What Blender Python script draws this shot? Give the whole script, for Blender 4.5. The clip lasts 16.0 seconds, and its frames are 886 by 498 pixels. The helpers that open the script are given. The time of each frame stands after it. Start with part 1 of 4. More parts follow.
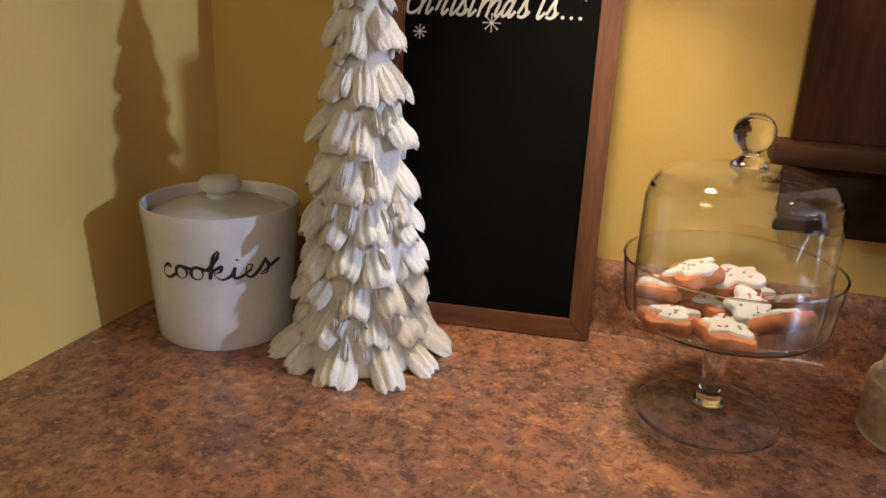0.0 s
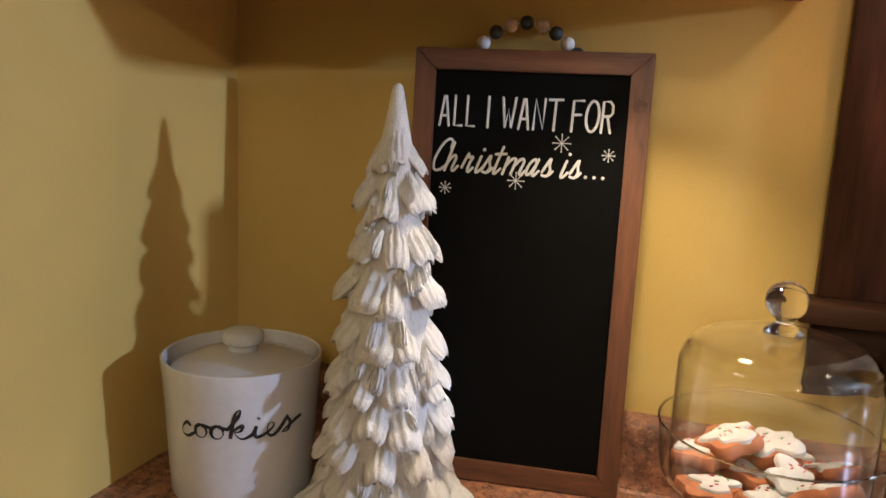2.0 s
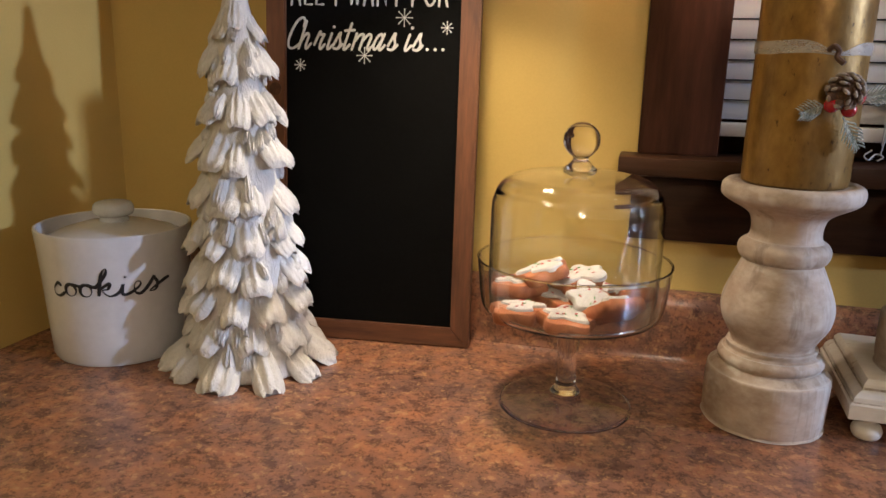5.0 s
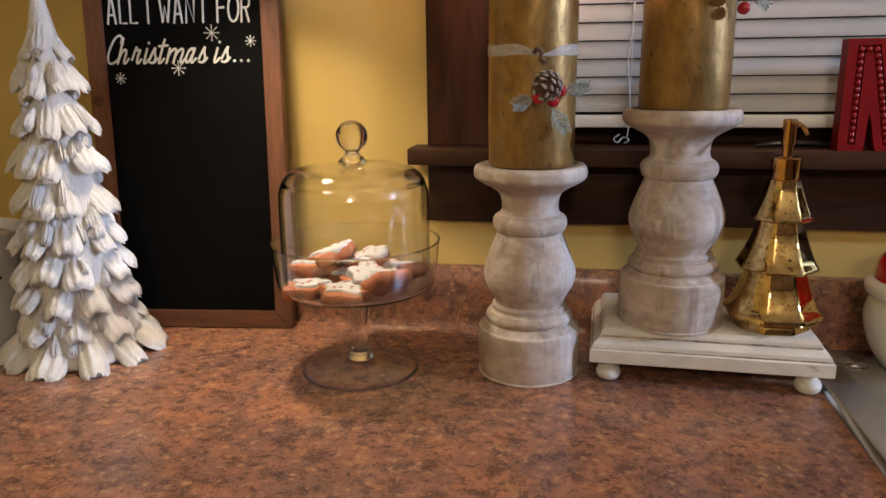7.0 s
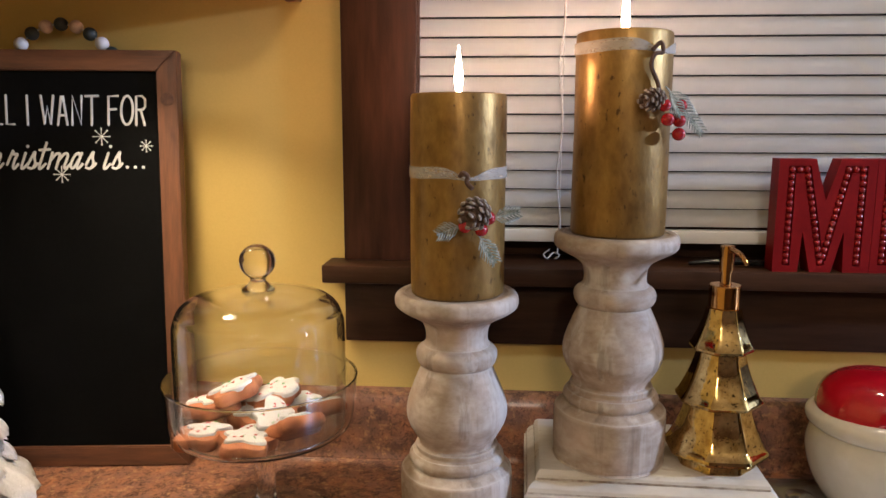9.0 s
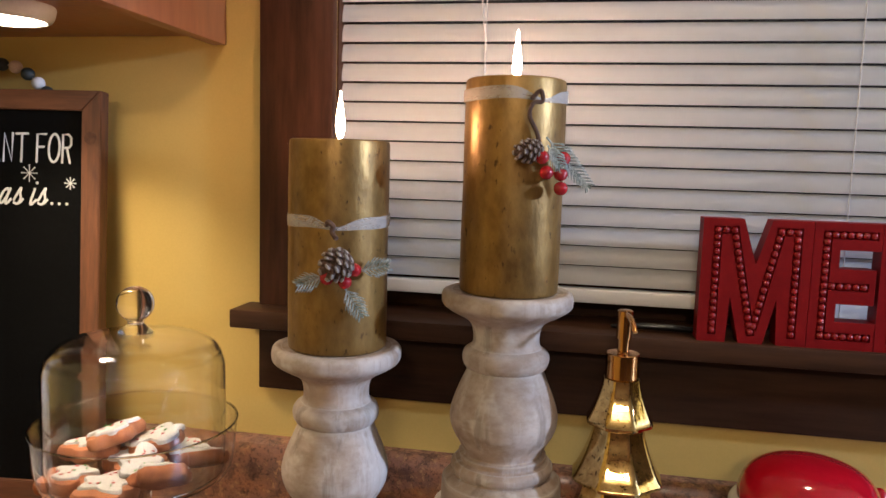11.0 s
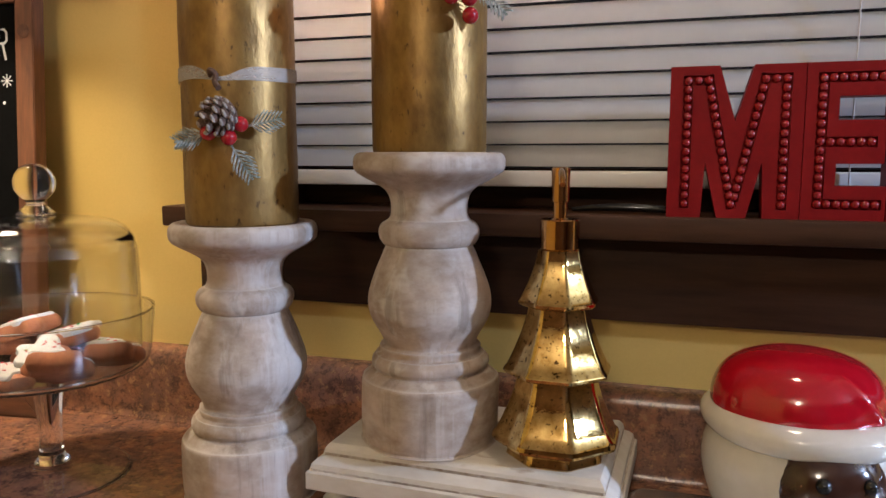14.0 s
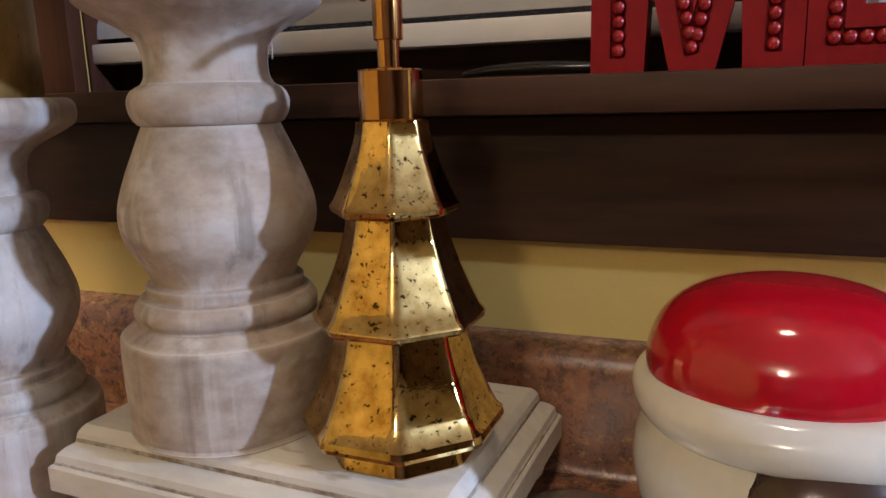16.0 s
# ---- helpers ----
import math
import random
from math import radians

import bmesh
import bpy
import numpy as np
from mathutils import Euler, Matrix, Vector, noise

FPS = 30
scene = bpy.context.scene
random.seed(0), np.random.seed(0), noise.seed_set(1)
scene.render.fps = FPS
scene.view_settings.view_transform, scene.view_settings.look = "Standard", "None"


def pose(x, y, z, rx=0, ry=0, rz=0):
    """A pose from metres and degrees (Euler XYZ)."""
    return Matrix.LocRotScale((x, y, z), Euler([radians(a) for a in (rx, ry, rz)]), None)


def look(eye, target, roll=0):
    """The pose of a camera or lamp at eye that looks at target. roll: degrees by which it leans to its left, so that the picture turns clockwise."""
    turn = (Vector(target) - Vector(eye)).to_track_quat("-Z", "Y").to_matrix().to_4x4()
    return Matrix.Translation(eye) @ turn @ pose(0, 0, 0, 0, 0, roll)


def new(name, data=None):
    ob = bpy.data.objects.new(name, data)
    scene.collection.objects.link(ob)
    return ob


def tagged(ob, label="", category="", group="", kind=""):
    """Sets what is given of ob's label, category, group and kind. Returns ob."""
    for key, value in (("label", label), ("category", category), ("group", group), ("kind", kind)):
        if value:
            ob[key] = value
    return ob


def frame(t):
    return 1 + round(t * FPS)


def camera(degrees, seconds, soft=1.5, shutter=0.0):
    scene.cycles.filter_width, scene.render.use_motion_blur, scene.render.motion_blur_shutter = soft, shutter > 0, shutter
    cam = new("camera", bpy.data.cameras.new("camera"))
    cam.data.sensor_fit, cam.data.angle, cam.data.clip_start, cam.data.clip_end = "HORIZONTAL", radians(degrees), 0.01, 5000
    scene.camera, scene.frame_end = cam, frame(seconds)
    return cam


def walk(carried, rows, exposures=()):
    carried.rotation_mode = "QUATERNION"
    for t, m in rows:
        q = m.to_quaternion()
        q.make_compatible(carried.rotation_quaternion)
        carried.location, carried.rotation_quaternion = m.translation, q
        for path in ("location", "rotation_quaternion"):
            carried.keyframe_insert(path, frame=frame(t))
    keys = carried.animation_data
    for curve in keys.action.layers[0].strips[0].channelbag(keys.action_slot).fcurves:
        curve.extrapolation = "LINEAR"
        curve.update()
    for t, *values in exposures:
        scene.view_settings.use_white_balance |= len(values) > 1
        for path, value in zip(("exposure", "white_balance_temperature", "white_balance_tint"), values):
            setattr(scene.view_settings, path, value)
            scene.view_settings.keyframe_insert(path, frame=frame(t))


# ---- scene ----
cam = camera(62.3, 16.0)
METRES, EYE, TILT, LEAN, TURN = 1.53, 1.328, 0.0, 0.0, 17.4
ROWS = [
    (0.0, 0.0, 0.0, 0.0, 0.76, -18.78, -2.25),
    (0.5, -0.0214, 0.0153, 0.0117, 1.2, -15.49, -2.53),
    (1.0, -0.0319, 0.0196, 0.0213, 1.11, -12.95, -2.87),
    (1.5, -0.0314, 0.0186, 0.0323, 0.78, -11.18, -2.91),
    (2.0, -0.0266, 0.0116, 0.0328, 0.36, -10.24, -2.64),
    (2.5, -0.0271, 0.006, 0.029, 0.22, -10.12, -2.36),
    (3.0, -0.022, -0.0008, 0.0184, 0.62, -10.89, -2.01),
    (5.5, 0.1089, -0.0743, -0.0253, -3.48, -14.37, -0.95),
    (6.0, 0.1448, -0.0995, -0.0243, -4.63, -14.48, -0.39),
    (6.5, 0.172, -0.1241, -0.0202, -5.75, -14.29, 0.39),
    (7.0, 0.1911, -0.1415, -0.0182, -7.26, -13.92, 0.71),
    (7.5, 0.2029, -0.1476, -0.0119, -9.27, -12.86, 0.16),
    (8.0, 0.1944, -0.1211, 0.004, -10.97, -11.93, -0.15),
    (8.5, 0.1876, -0.0933, 0.0174, -12.68, -10.82, -0.13),
    (9.0, 0.2037, -0.0763, 0.0237, -13.23, -9.33, -0.16),
    (9.5, 0.2479, -0.0908, 0.0394, -11.91, -8.13, -0.59),
    (12.0, 0.3694, -0.0566, 0.0145, -3.72, -6.02, -1.58),
    (12.5, 0.3785, -0.0619, 0.0011, -2.19, -6.17, -1.29),
    (13.0, 0.4093, -0.0817, -0.0179, -0.91, -6.31, -1.05),
    (13.5, 0.4455, -0.0678, -0.0373, -0.43, -6.52, -0.67),
    (14.0, 0.4607, -0.0233, -0.0556, -0.13, -6.99, -0.04),
    (14.5, 0.4667, 0.034, -0.0694, 0.14, -7.57, 0.68),
    (15.0, 0.4942, 0.0615, -0.0849, 0.26, -9.01, 1.02),
    (15.5, 0.5412, 0.0966, -0.0876, 1.7, -10.51, 1.16),
    (16.0, 0.5626, 0.1351, -0.099, 3.66, -11.71, 1.53),
]
walk(cam, [(t, pose(0, 0, EYE, TILT, LEAN, TURN) @ pose(METRES * x, METRES * y, METRES * z, 90 + pitch, roll, yaw)) for t, x, y, z, yaw, pitch, roll in ROWS],
     [(0.0, -0.18), (3.0, -0.16), (5.5, -0.14), (8.0, -0.08), (9.5, 0.0), (12.0, -0.08), (13.5, -0.12), (14.5, -0.03), (16.0, 0.0)])

# ---- world and lights ----
world = bpy.data.worlds.new("night")
world.use_nodes = True
world.node_tree.nodes["Background"].inputs["Color"].default_value = (0.012, 0.012, 0.016, 1)
world.node_tree.nodes["Background"].inputs["Strength"].default_value = 0.3
scene.world = world


def area_lamp(name, eye, target, power, size, colour, size_y=None):
    data = bpy.data.lights.new(name, "AREA")
    data.energy, data.size, data.color = power, size, colour
    if size_y:
        data.shape, data.size_y = "RECTANGLE", size_y
    ob = new(name, data)
    ob.matrix_world = look(eye, target)
    return ob


def bulb(name, at, power, radius, colour):
    data = bpy.data.lights.new(name, "POINT")
    data.energy, data.shadow_soft_size, data.color = power, radius, colour
    ob = new(name, data)
    ob.location = at
    return ob


# the room's four-bulb ceiling fitting, the cool lamp in the next room, an added unseen fill lamp over the sink, the
# lamp under the cabinet
for dx, dy in ((-0.12, 0), (0.12, 0), (0, -0.12), (0, 0.12)):
    bulb("ceiling_bulb", (0.62 + dx, -1.9 + dy, 2.26), 13.0, 0.035, (1.0, 0.855, 0.70))
area_lamp("lamp_next_room", (4.3, 0.16, 2.12), (-0.6, 0.8, 1.2), 146, 0.13, (0.50, 0.65, 1.0))
area_lamp("fill_lamp_over_sink", (0.80, 0.76, 2.28), (0.74, 0.74, 0.9), 2.9, 0.10, (1.0, 0.78, 0.56))
puck = area_lamp("cabinet_lamp_light", (-0.083, 0.768, 1.5045), (-0.083, 0.7679, 0.9), 1.4, 0.06, (1.0, 0.82, 0.62)).data
puck.shape, puck.spread = "DISK", radians(106)


# ---- materials ----
def node(nt, kind, **inputs):
    n = nt.nodes.new(kind)
    for k, v in inputs.items():
        n.inputs[k.replace("_", " ")].default_value = v
    return n


def mat(name, dark, light, scale=20.0, rough=0.5, metal=0.0, bump=0.1, fine=8.0, stretch=(1, 1, 1), spots=None, spot_scale=60.0, spot_size=0.62,
        coat=0.0, rough_var=0.1, distance=0.001, detail=6.0):
    """A surface of two tones mixed by large and fine noise, with an optional third colour in specks."""
    m = bpy.data.materials.new(name)
    m.use_nodes = True
    nt = m.node_tree
    b = nt.nodes["Principled BSDF"]
    tc = nt.nodes.new("ShaderNodeTexCoord")
    mp = nt.nodes.new("ShaderNodeMapping")
    mp.inputs["Scale"].default_value = stretch
    nt.links.new(tc.outputs["Object"], mp.inputs["Vector"])
    n1 = node(nt, "ShaderNodeTexNoise", Scale=scale, Detail=detail, Roughness=0.6)
    n2 = node(nt, "ShaderNodeTexNoise", Scale=scale * fine, Detail=4.0, Roughness=0.6)
    for n in (n1, n2):
        nt.links.new(mp.outputs["Vector"], n.inputs["Vector"])
    mx = nt.nodes.new("ShaderNodeMath")
    mx.operation = "MULTIPLY_ADD"
    mx.inputs[1].default_value = 0.4
    nt.links.new(n2.outputs["Fac"], mx.inputs[0])
    m2 = nt.nodes.new("ShaderNodeMath")
    m2.operation = "MULTIPLY"
    m2.inputs[1].default_value = 0.6
    nt.links.new(n1.outputs["Fac"], m2.inputs[0])
    nt.links.new(m2.outputs[0], mx.inputs[2])
    cr = nt.nodes.new("ShaderNodeValToRGB")
    cr.color_ramp.elements[0].position, cr.color_ramp.elements[1].position = 0.36, 0.64
    cr.color_ramp.elements[0].color, cr.color_ramp.elements[1].color = (*dark, 1), (*light, 1)
    nt.links.new(mx.outputs[0], cr.inputs["Fac"])
    out = cr.outputs["Color"]
    if spots:
        n3 = node(nt, "ShaderNodeTexNoise", Scale=spot_scale, Detail=3.0, Roughness=0.65)
        nt.links.new(mp.outputs["Vector"], n3.inputs["Vector"])
        r3 = nt.nodes.new("ShaderNodeValToRGB")
        r3.color_ramp.elements[0].position, r3.color_ramp.elements[1].position = spot_size - 0.03, spot_size + 0.05
        nt.links.new(n3.outputs["Fac"], r3.inputs["Fac"])
        mc = nt.nodes.new("ShaderNodeMix")
        mc.data_type = "RGBA"
        nt.links.new(r3.outputs["Color"], mc.inputs["Factor"])
        nt.links.new(out, mc.inputs["A"])
        mc.inputs["B"].default_value = (*spots, 1)
        out = mc.outputs["Result"]
    nt.links.new(out, b.inputs["Base Color"])
    rr = nt.nodes.new("ShaderNodeMapRange")
    rr.inputs["To Min"].default_value, rr.inputs["To Max"].default_value = max(0.02, rough - rough_var), min(1, rough + rough_var)
    nt.links.new(n1.outputs["Fac"], rr.inputs["Value"])
    nt.links.new(rr.outputs[0], b.inputs["Roughness"])
    b.inputs["Metallic"].default_value = metal
    b.inputs["Coat Weight"].default_value = coat
    if bump:
        bp = nt.nodes.new("ShaderNodeBump")
        bp.inputs["Strength"].default_value, bp.inputs["Distance"].default_value = bump, distance
        nt.links.new(mx.outputs[0], bp.inputs["Height"])
        nt.links.new(bp.outputs["Normal"], b.inputs["Normal"])
    return m


def glass(name, colour=(1, 1, 1), rough=0.0):
    m = bpy.data.materials.new(name)
    m.use_nodes = True
    b = m.node_tree.nodes["Principled BSDF"]
    b.inputs["Base Color"].default_value = (*colour, 1)
    b.inputs["Roughness"].default_value = rough
    b.inputs["Transmission Weight"].default_value = 1.0
    b.inputs["IOR"].default_value = 1.47
    return m


def glow(name, colour, strength):
    m = bpy.data.materials.new(name)
    m.use_nodes = True
    b = m.node_tree.nodes["Principled BSDF"]
    b.inputs["Base Color"].default_value = (*colour, 1)
    b.inputs["Emission Color"].default_value = (*colour, 1)
    b.inputs["Emission Strength"].default_value = strength
    return m


WALL = mat("yellow_wall_paint", (0.56, 0.385, 0.105), (0.61, 0.42, 0.118), 6, 0.55, bump=0.12, fine=60, distance=0.0006)
CEIL = mat("ceiling_paint", (0.74, 0.72, 0.66), (0.8, 0.78, 0.72), 8, 0.8, bump=0.2, fine=20)
FLOOR = mat("floor_boards", (0.16, 0.09, 0.05), (0.25, 0.15, 0.08), 8, 0.4, stretch=(1, 8, 1))


def laminate():
    """Mottled brown laminate: rust and mauve clouds, dark flecks, pale orange grains."""
    m = mat("brown_laminate", (0.228, 0.116, 0.084), (0.385, 0.158, 0.074), 9, 0.25, bump=0.04, fine=4, rough_var=0.05, detail=8)
    nt = m.node_tree
    b = nt.nodes["Principled BSDF"]
    src = b.inputs["Base Color"].links[0].from_socket
    tc = next(n for n in nt.nodes if n.type == "TEX_COORD")
    for scale, lo, hi, colour, rough in ((14, 0.46, 0.64, (0.13, 0.072, 0.056), 0.7), (48, 0.50, 0.58, (0.070, 0.036, 0.028), 0.78), (190, 0.52, 0.58, (0.040, 0.022, 0.019), 0.72), (95, 0.55, 0.61, (0.52, 0.27, 0.13), 0.78)):
        n = node(nt, "ShaderNodeTexNoise", Scale=scale, Detail=6.0, Roughness=rough)
        nt.links.new(tc.outputs["Object"], n.inputs["Vector"])
        r = node(nt, "ShaderNodeMapRange", From_Min=lo, From_Max=hi, To_Max=0.62)
        nt.links.new(n.outputs["Fac"], r.inputs["Value"])
        x = nt.nodes.new("ShaderNodeMix")
        x.data_type = "RGBA"
        nt.links.new(r.outputs[0], x.inputs["Factor"])
        nt.links.new(src, x.inputs["A"])
        x.inputs["B"].default_value = (*colour, 1)
        src = x.outputs["Result"]
    nt.links.new(src, b.inputs["Base Color"])
    return m


LAMINATE = laminate()
# invented brown for the unseen walls, dark to cut bounce and reflections
DIMWALL = mat("dim_brown_wall", (0.06, 0.030, 0.016), (0.11, 0.055, 0.030), 6, 0.45, stretch=(1, 1, 0.2))
# one stained wood in three tones; apron, head casing and rails are darkest
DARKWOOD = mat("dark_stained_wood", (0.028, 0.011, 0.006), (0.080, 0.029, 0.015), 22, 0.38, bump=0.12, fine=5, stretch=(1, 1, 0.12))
DARKWOOD_X = mat("darker_stained_wood_across", (0.018, 0.0078, 0.004), (0.052, 0.023, 0.011), 22, 0.5, bump=0.12, fine=5, stretch=(0.10, 1, 1))
SILLWOOD = mat("paler_sill_wood", (0.030, 0.013, 0.0065), (0.075, 0.033, 0.016), 22, 0.46, bump=0.15, fine=5, stretch=(0.10, 1, 1))
CHERRY = mat("cherry_cabinet_wood", (0.17, 0.055, 0.02), (0.27, 0.10, 0.038), 16, 0.35, bump=0.05, fine=5, stretch=(1, 1, 0.15))
FRAMEWOOD_V = mat("brown_frame_wood", (0.060, 0.021, 0.009), (0.195, 0.074, 0.030), 26, 0.55, bump=0.2, fine=5, stretch=(1, 1, 0.12), spots=(0.06, 0.022, 0.01), spot_scale=18, spot_size=0.68)
FRAMEWOOD_H = mat("brown_frame_wood_across", (0.060, 0.021, 0.009), (0.195, 0.074, 0.030), 26, 0.55, bump=0.2, fine=5, stretch=(0.12, 1, 1), spots=(0.06, 0.022, 0.01), spot_scale=18, spot_size=0.68)
CHALK = mat("black_chalkboard", (0.002, 0.002, 0.002), (0.004, 0.004, 0.004), 18, 0.7, bump=0.03)
CHALK.node_tree.nodes["Principled BSDF"].inputs["Specular IOR Level"].default_value = 0.06
WHITEPRINT = mat("white_print", (0.62, 0.62, 0.60), (0.72, 0.72, 0.70), 60, 0.7, bump=0)
CERAMIC = mat("white_glazed_ceramic", (0.56, 0.55, 0.54), (0.62, 0.61, 0.60), 9, 0.22, bump=0.03, coat=0.3)
KNOB = mat("pale_grey_knob", (0.52, 0.53, 0.52), (0.60, 0.61, 0.60), 30, 0.18, bump=0.02)
BLACKINK = mat("black_ink", (0.008, 0.008, 0.008), (0.014, 0.014, 0.014), 40, 0.5, bump=0)
TREEWHITE = mat("glittered_white_ceramic", (0.56, 0.535, 0.485), (0.66, 0.635, 0.585), 120, 0.45, bump=0.9, fine=4, distance=0.003, stretch=(1, 1, 0.45), spots=(0.84, 0.85, 0.86), spot_scale=420, spot_size=0.70)
LIMEWOOD = mat("whitewashed_wood", (0.30, 0.222, 0.160), (0.57, 0.50, 0.43), 11, 0.62, bump=0.5, fine=6, stretch=(1, 1, 1.5), spots=(0.56, 0.52, 0.46), spot_scale=17, spot_size=0.60)
GOLDWAX = mat("gold_painted_wax", (0.18, 0.096, 0.024), (0.40, 0.24, 0.070), 16, 0.40, metal=0.6, bump=0.6, fine=5, stretch=(1, 1, 0.5), spots=(0.09, 0.048, 0.015), spot_scale=140, spot_size=0.655, distance=0.003, rough_var=0.16)
WICK = mat("burnt_wick", (0.01, 0.008, 0.006), (0.03, 0.02, 0.015), 80, 0.9)
FLAME = glow("candle_flame", (1.0, 0.61, 0.41), 270)
RIBBON = mat("sheer_white_ribbon", (0.66, 0.62, 0.56), (0.80, 0.77, 0.72), 30, 0.45, bump=0.2, stretch=(1, 1, 4))
TWIG = mat("brown_twig", (0.06, 0.03, 0.018), (0.14, 0.075, 0.045), 60, 0.8, bump=0.4)
CONE = mat("pine_cone_scale", (0.06, 0.032, 0.02), (0.17, 0.10, 0.07), 90, 0.75, bump=0.3)
FROST = mat("frosted_tip", (0.15, 0.115, 0.09), (0.44, 0.40, 0.36), 120, 0.8, bump=0.4)
NEEDLE = mat("frosted_green_needles", (0.05, 0.10, 0.07), (0.62, 0.66, 0.64), 220, 0.7, bump=0.2)
BERRY = mat("glossy_red_berry", (0.30, 0.006, 0.012), (0.46, 0.012, 0.02), 80, 0.15, bump=0.05, coat=0.5, spots=(0.75, 0.68, 0.66), spot_scale=110, spot_size=0.68)
REDPAINT = mat("red_painted_wood", (0.20, 0.004, 0.005), (0.26, 0.006, 0.007), 30, 0.5, bump=0.1, fine=6)
REDBEAD = mat("red_bead", (0.24, 0.006, 0.008), (0.33, 0.012, 0.014), 60, 0.25, bump=0.02)
TRAYWHITE = mat("worn_white_paint", (0.62, 0.57, 0.49), (0.76, 0.73, 0.66), 22, 0.5, bump=0.2, fine=6, spots=(0.36, 0.25, 0.16), spot_scale=42, spot_size=0.665, stretch=(0.35, 1, 1))
MERCURY = mat("gold_mercury_glass", (0.40, 0.24, 0.072), (0.80, 0.57, 0.24), 30, 0.03, metal=1.0, bump=0.2, fine=4, spots=(0.06, 0.032, 0.010), spot_scale=250, spot_size=0.615, distance=0.0006, rough_var=0.015)
GOLDPUMP = mat("polished_gold_pump", (0.55, 0.27, 0.09), (0.65, 0.34, 0.12), 20, 0.1, metal=1.0, bump=0.0, rough_var=0.03)
BLIND = mat("white_blind_slat", (0.86, 0.86, 0.85), (0.90, 0.90, 0.89), 6, 0.35, bump=0.02)
CORD = mat("white_cord", (0.55, 0.54, 0.52), (0.68, 0.67, 0.65), 90, 0.8)
STEEL = mat("brushed_steel", (0.46, 0.45, 0.43), (0.58, 0.57, 0.55), 40, 0.22, metal=0.9, bump=0.05, stretch=(1, 0.1, 1))
REDGLAZE = mat("red_glaze", (0.42, 0.004, 0.014), (0.50, 0.006, 0.018), 12, 0.1, bump=0.03, coat=0.6)
CREAMGLAZE = mat("cream_glaze", (0.66, 0.62, 0.54), (0.72, 0.68, 0.60), 10, 0.14, bump=0.03, coat=0.5)
DARKGLAZE = mat("dark_brown_glaze", (0.035, 0.014, 0.009), (0.055, 0.022, 0.014), 14, 0.12, bump=0.03, coat=0.5)
BLACKPLASTIC = mat("black_plastic", (0.006, 0.006, 0.006), (0.012, 0.012, 0.012), 30, 0.18, bump=0.0)
COOKIE = mat("gingerbread", (0.24, 0.068, 0.020), (0.39, 0.13, 0.042), 70, 0.75, bump=0.4, fine=5)
ICING = mat("white_icing", (0.44, 0.42, 0.38), (0.56, 0.54, 0.50), 60, 0.45, bump=0.5, distance=0.002)
SPRINK_R = mat("red_sprinkle", (0.45, 0.02, 0.03), (0.55, 0.03, 0.04), 60, 0.5)
SPRINK_G = mat("green_sprinkle", (0.03, 0.22, 0.04), (0.04, 0.30, 0.06), 60, 0.5)
BEAD_G = mat("dark_green_bead", (0.02, 0.026, 0.022), (0.035, 0.042, 0.036), 60, 0.6)
BEAD_W = mat("white_bead", (0.68, 0.66, 0.64), (0.76, 0.74, 0.72), 60, 0.6)
BEAD_N = mat("natural_wood_bead", (0.48, 0.33, 0.24), (0.60, 0.44, 0.33), 40, 0.6)
for m in (DARKWOOD, DARKWOOD_X, SILLWOOD, REDPAINT):
    m.node_tree.nodes["Principled BSDF"].inputs["Specular IOR Level"].default_value = 0.14
RIBBON.node_tree.nodes["Principled BSDF"].inputs["Alpha"].default_value = 0.33


def edge_wear(m, colour, lo, hi):
    """Rubbed convex edges show another coat."""
    nt = m.node_tree
    b = nt.nodes["Principled BSDF"]
    src = b.inputs["Base Color"].links[0].from_socket
    g = nt.nodes.new("ShaderNodeNewGeometry")
    n = node(nt, "ShaderNodeTexNoise", Scale=55.0, Detail=4.0)
    r = node(nt, "ShaderNodeMapRange", From_Min=lo, From_Max=hi)
    nt.links.new(g.outputs["Pointiness"], r.inputs["Value"])
    q = nt.nodes.new("ShaderNodeMath")
    q.operation = "MULTIPLY"
    nt.links.new(r.outputs[0], q.inputs[0])
    nt.links.new(n.outputs["Fac"], q.inputs[1])
    x = nt.nodes.new("ShaderNodeMix")
    x.data_type = "RGBA"
    nt.links.new(q.outputs[0], x.inputs["Factor"])
    nt.links.new(src, x.inputs["A"])
    x.inputs["B"].default_value = (*colour, 1)
    nt.links.new(x.outputs["Result"], b.inputs["Base Color"])


def streaks(m, colour, stretch, scale, lo, hi, amount):
    """Brushed-on streaks of another coat."""
    nt = m.node_tree
    b = nt.nodes["Principled BSDF"]
    src = b.inputs["Base Color"].links[0].from_socket
    tc = nt.nodes.new("ShaderNodeTexCoord")
    mp = nt.nodes.new("ShaderNodeMapping")
    mp.inputs["Scale"].default_value = stretch
    nt.links.new(tc.outputs["Object"], mp.inputs["Vector"])
    n = node(nt, "ShaderNodeTexNoise", Scale=scale, Detail=5.0, Roughness=0.62)
    nt.links.new(mp.outputs["Vector"], n.inputs["Vector"])
    r = node(nt, "ShaderNodeMapRange", From_Min=lo, From_Max=hi, To_Max=amount)
    nt.links.new(n.outputs["Fac"], r.inputs["Value"])
    x = nt.nodes.new("ShaderNodeMix")
    x.data_type = "RGBA"
    nt.links.new(r.outputs[0], x.inputs["Factor"])
    nt.links.new(src, x.inputs["A"])
    x.inputs["B"].default_value = (*colour, 1)
    nt.links.new(x.outputs["Result"], b.inputs["Base Color"])


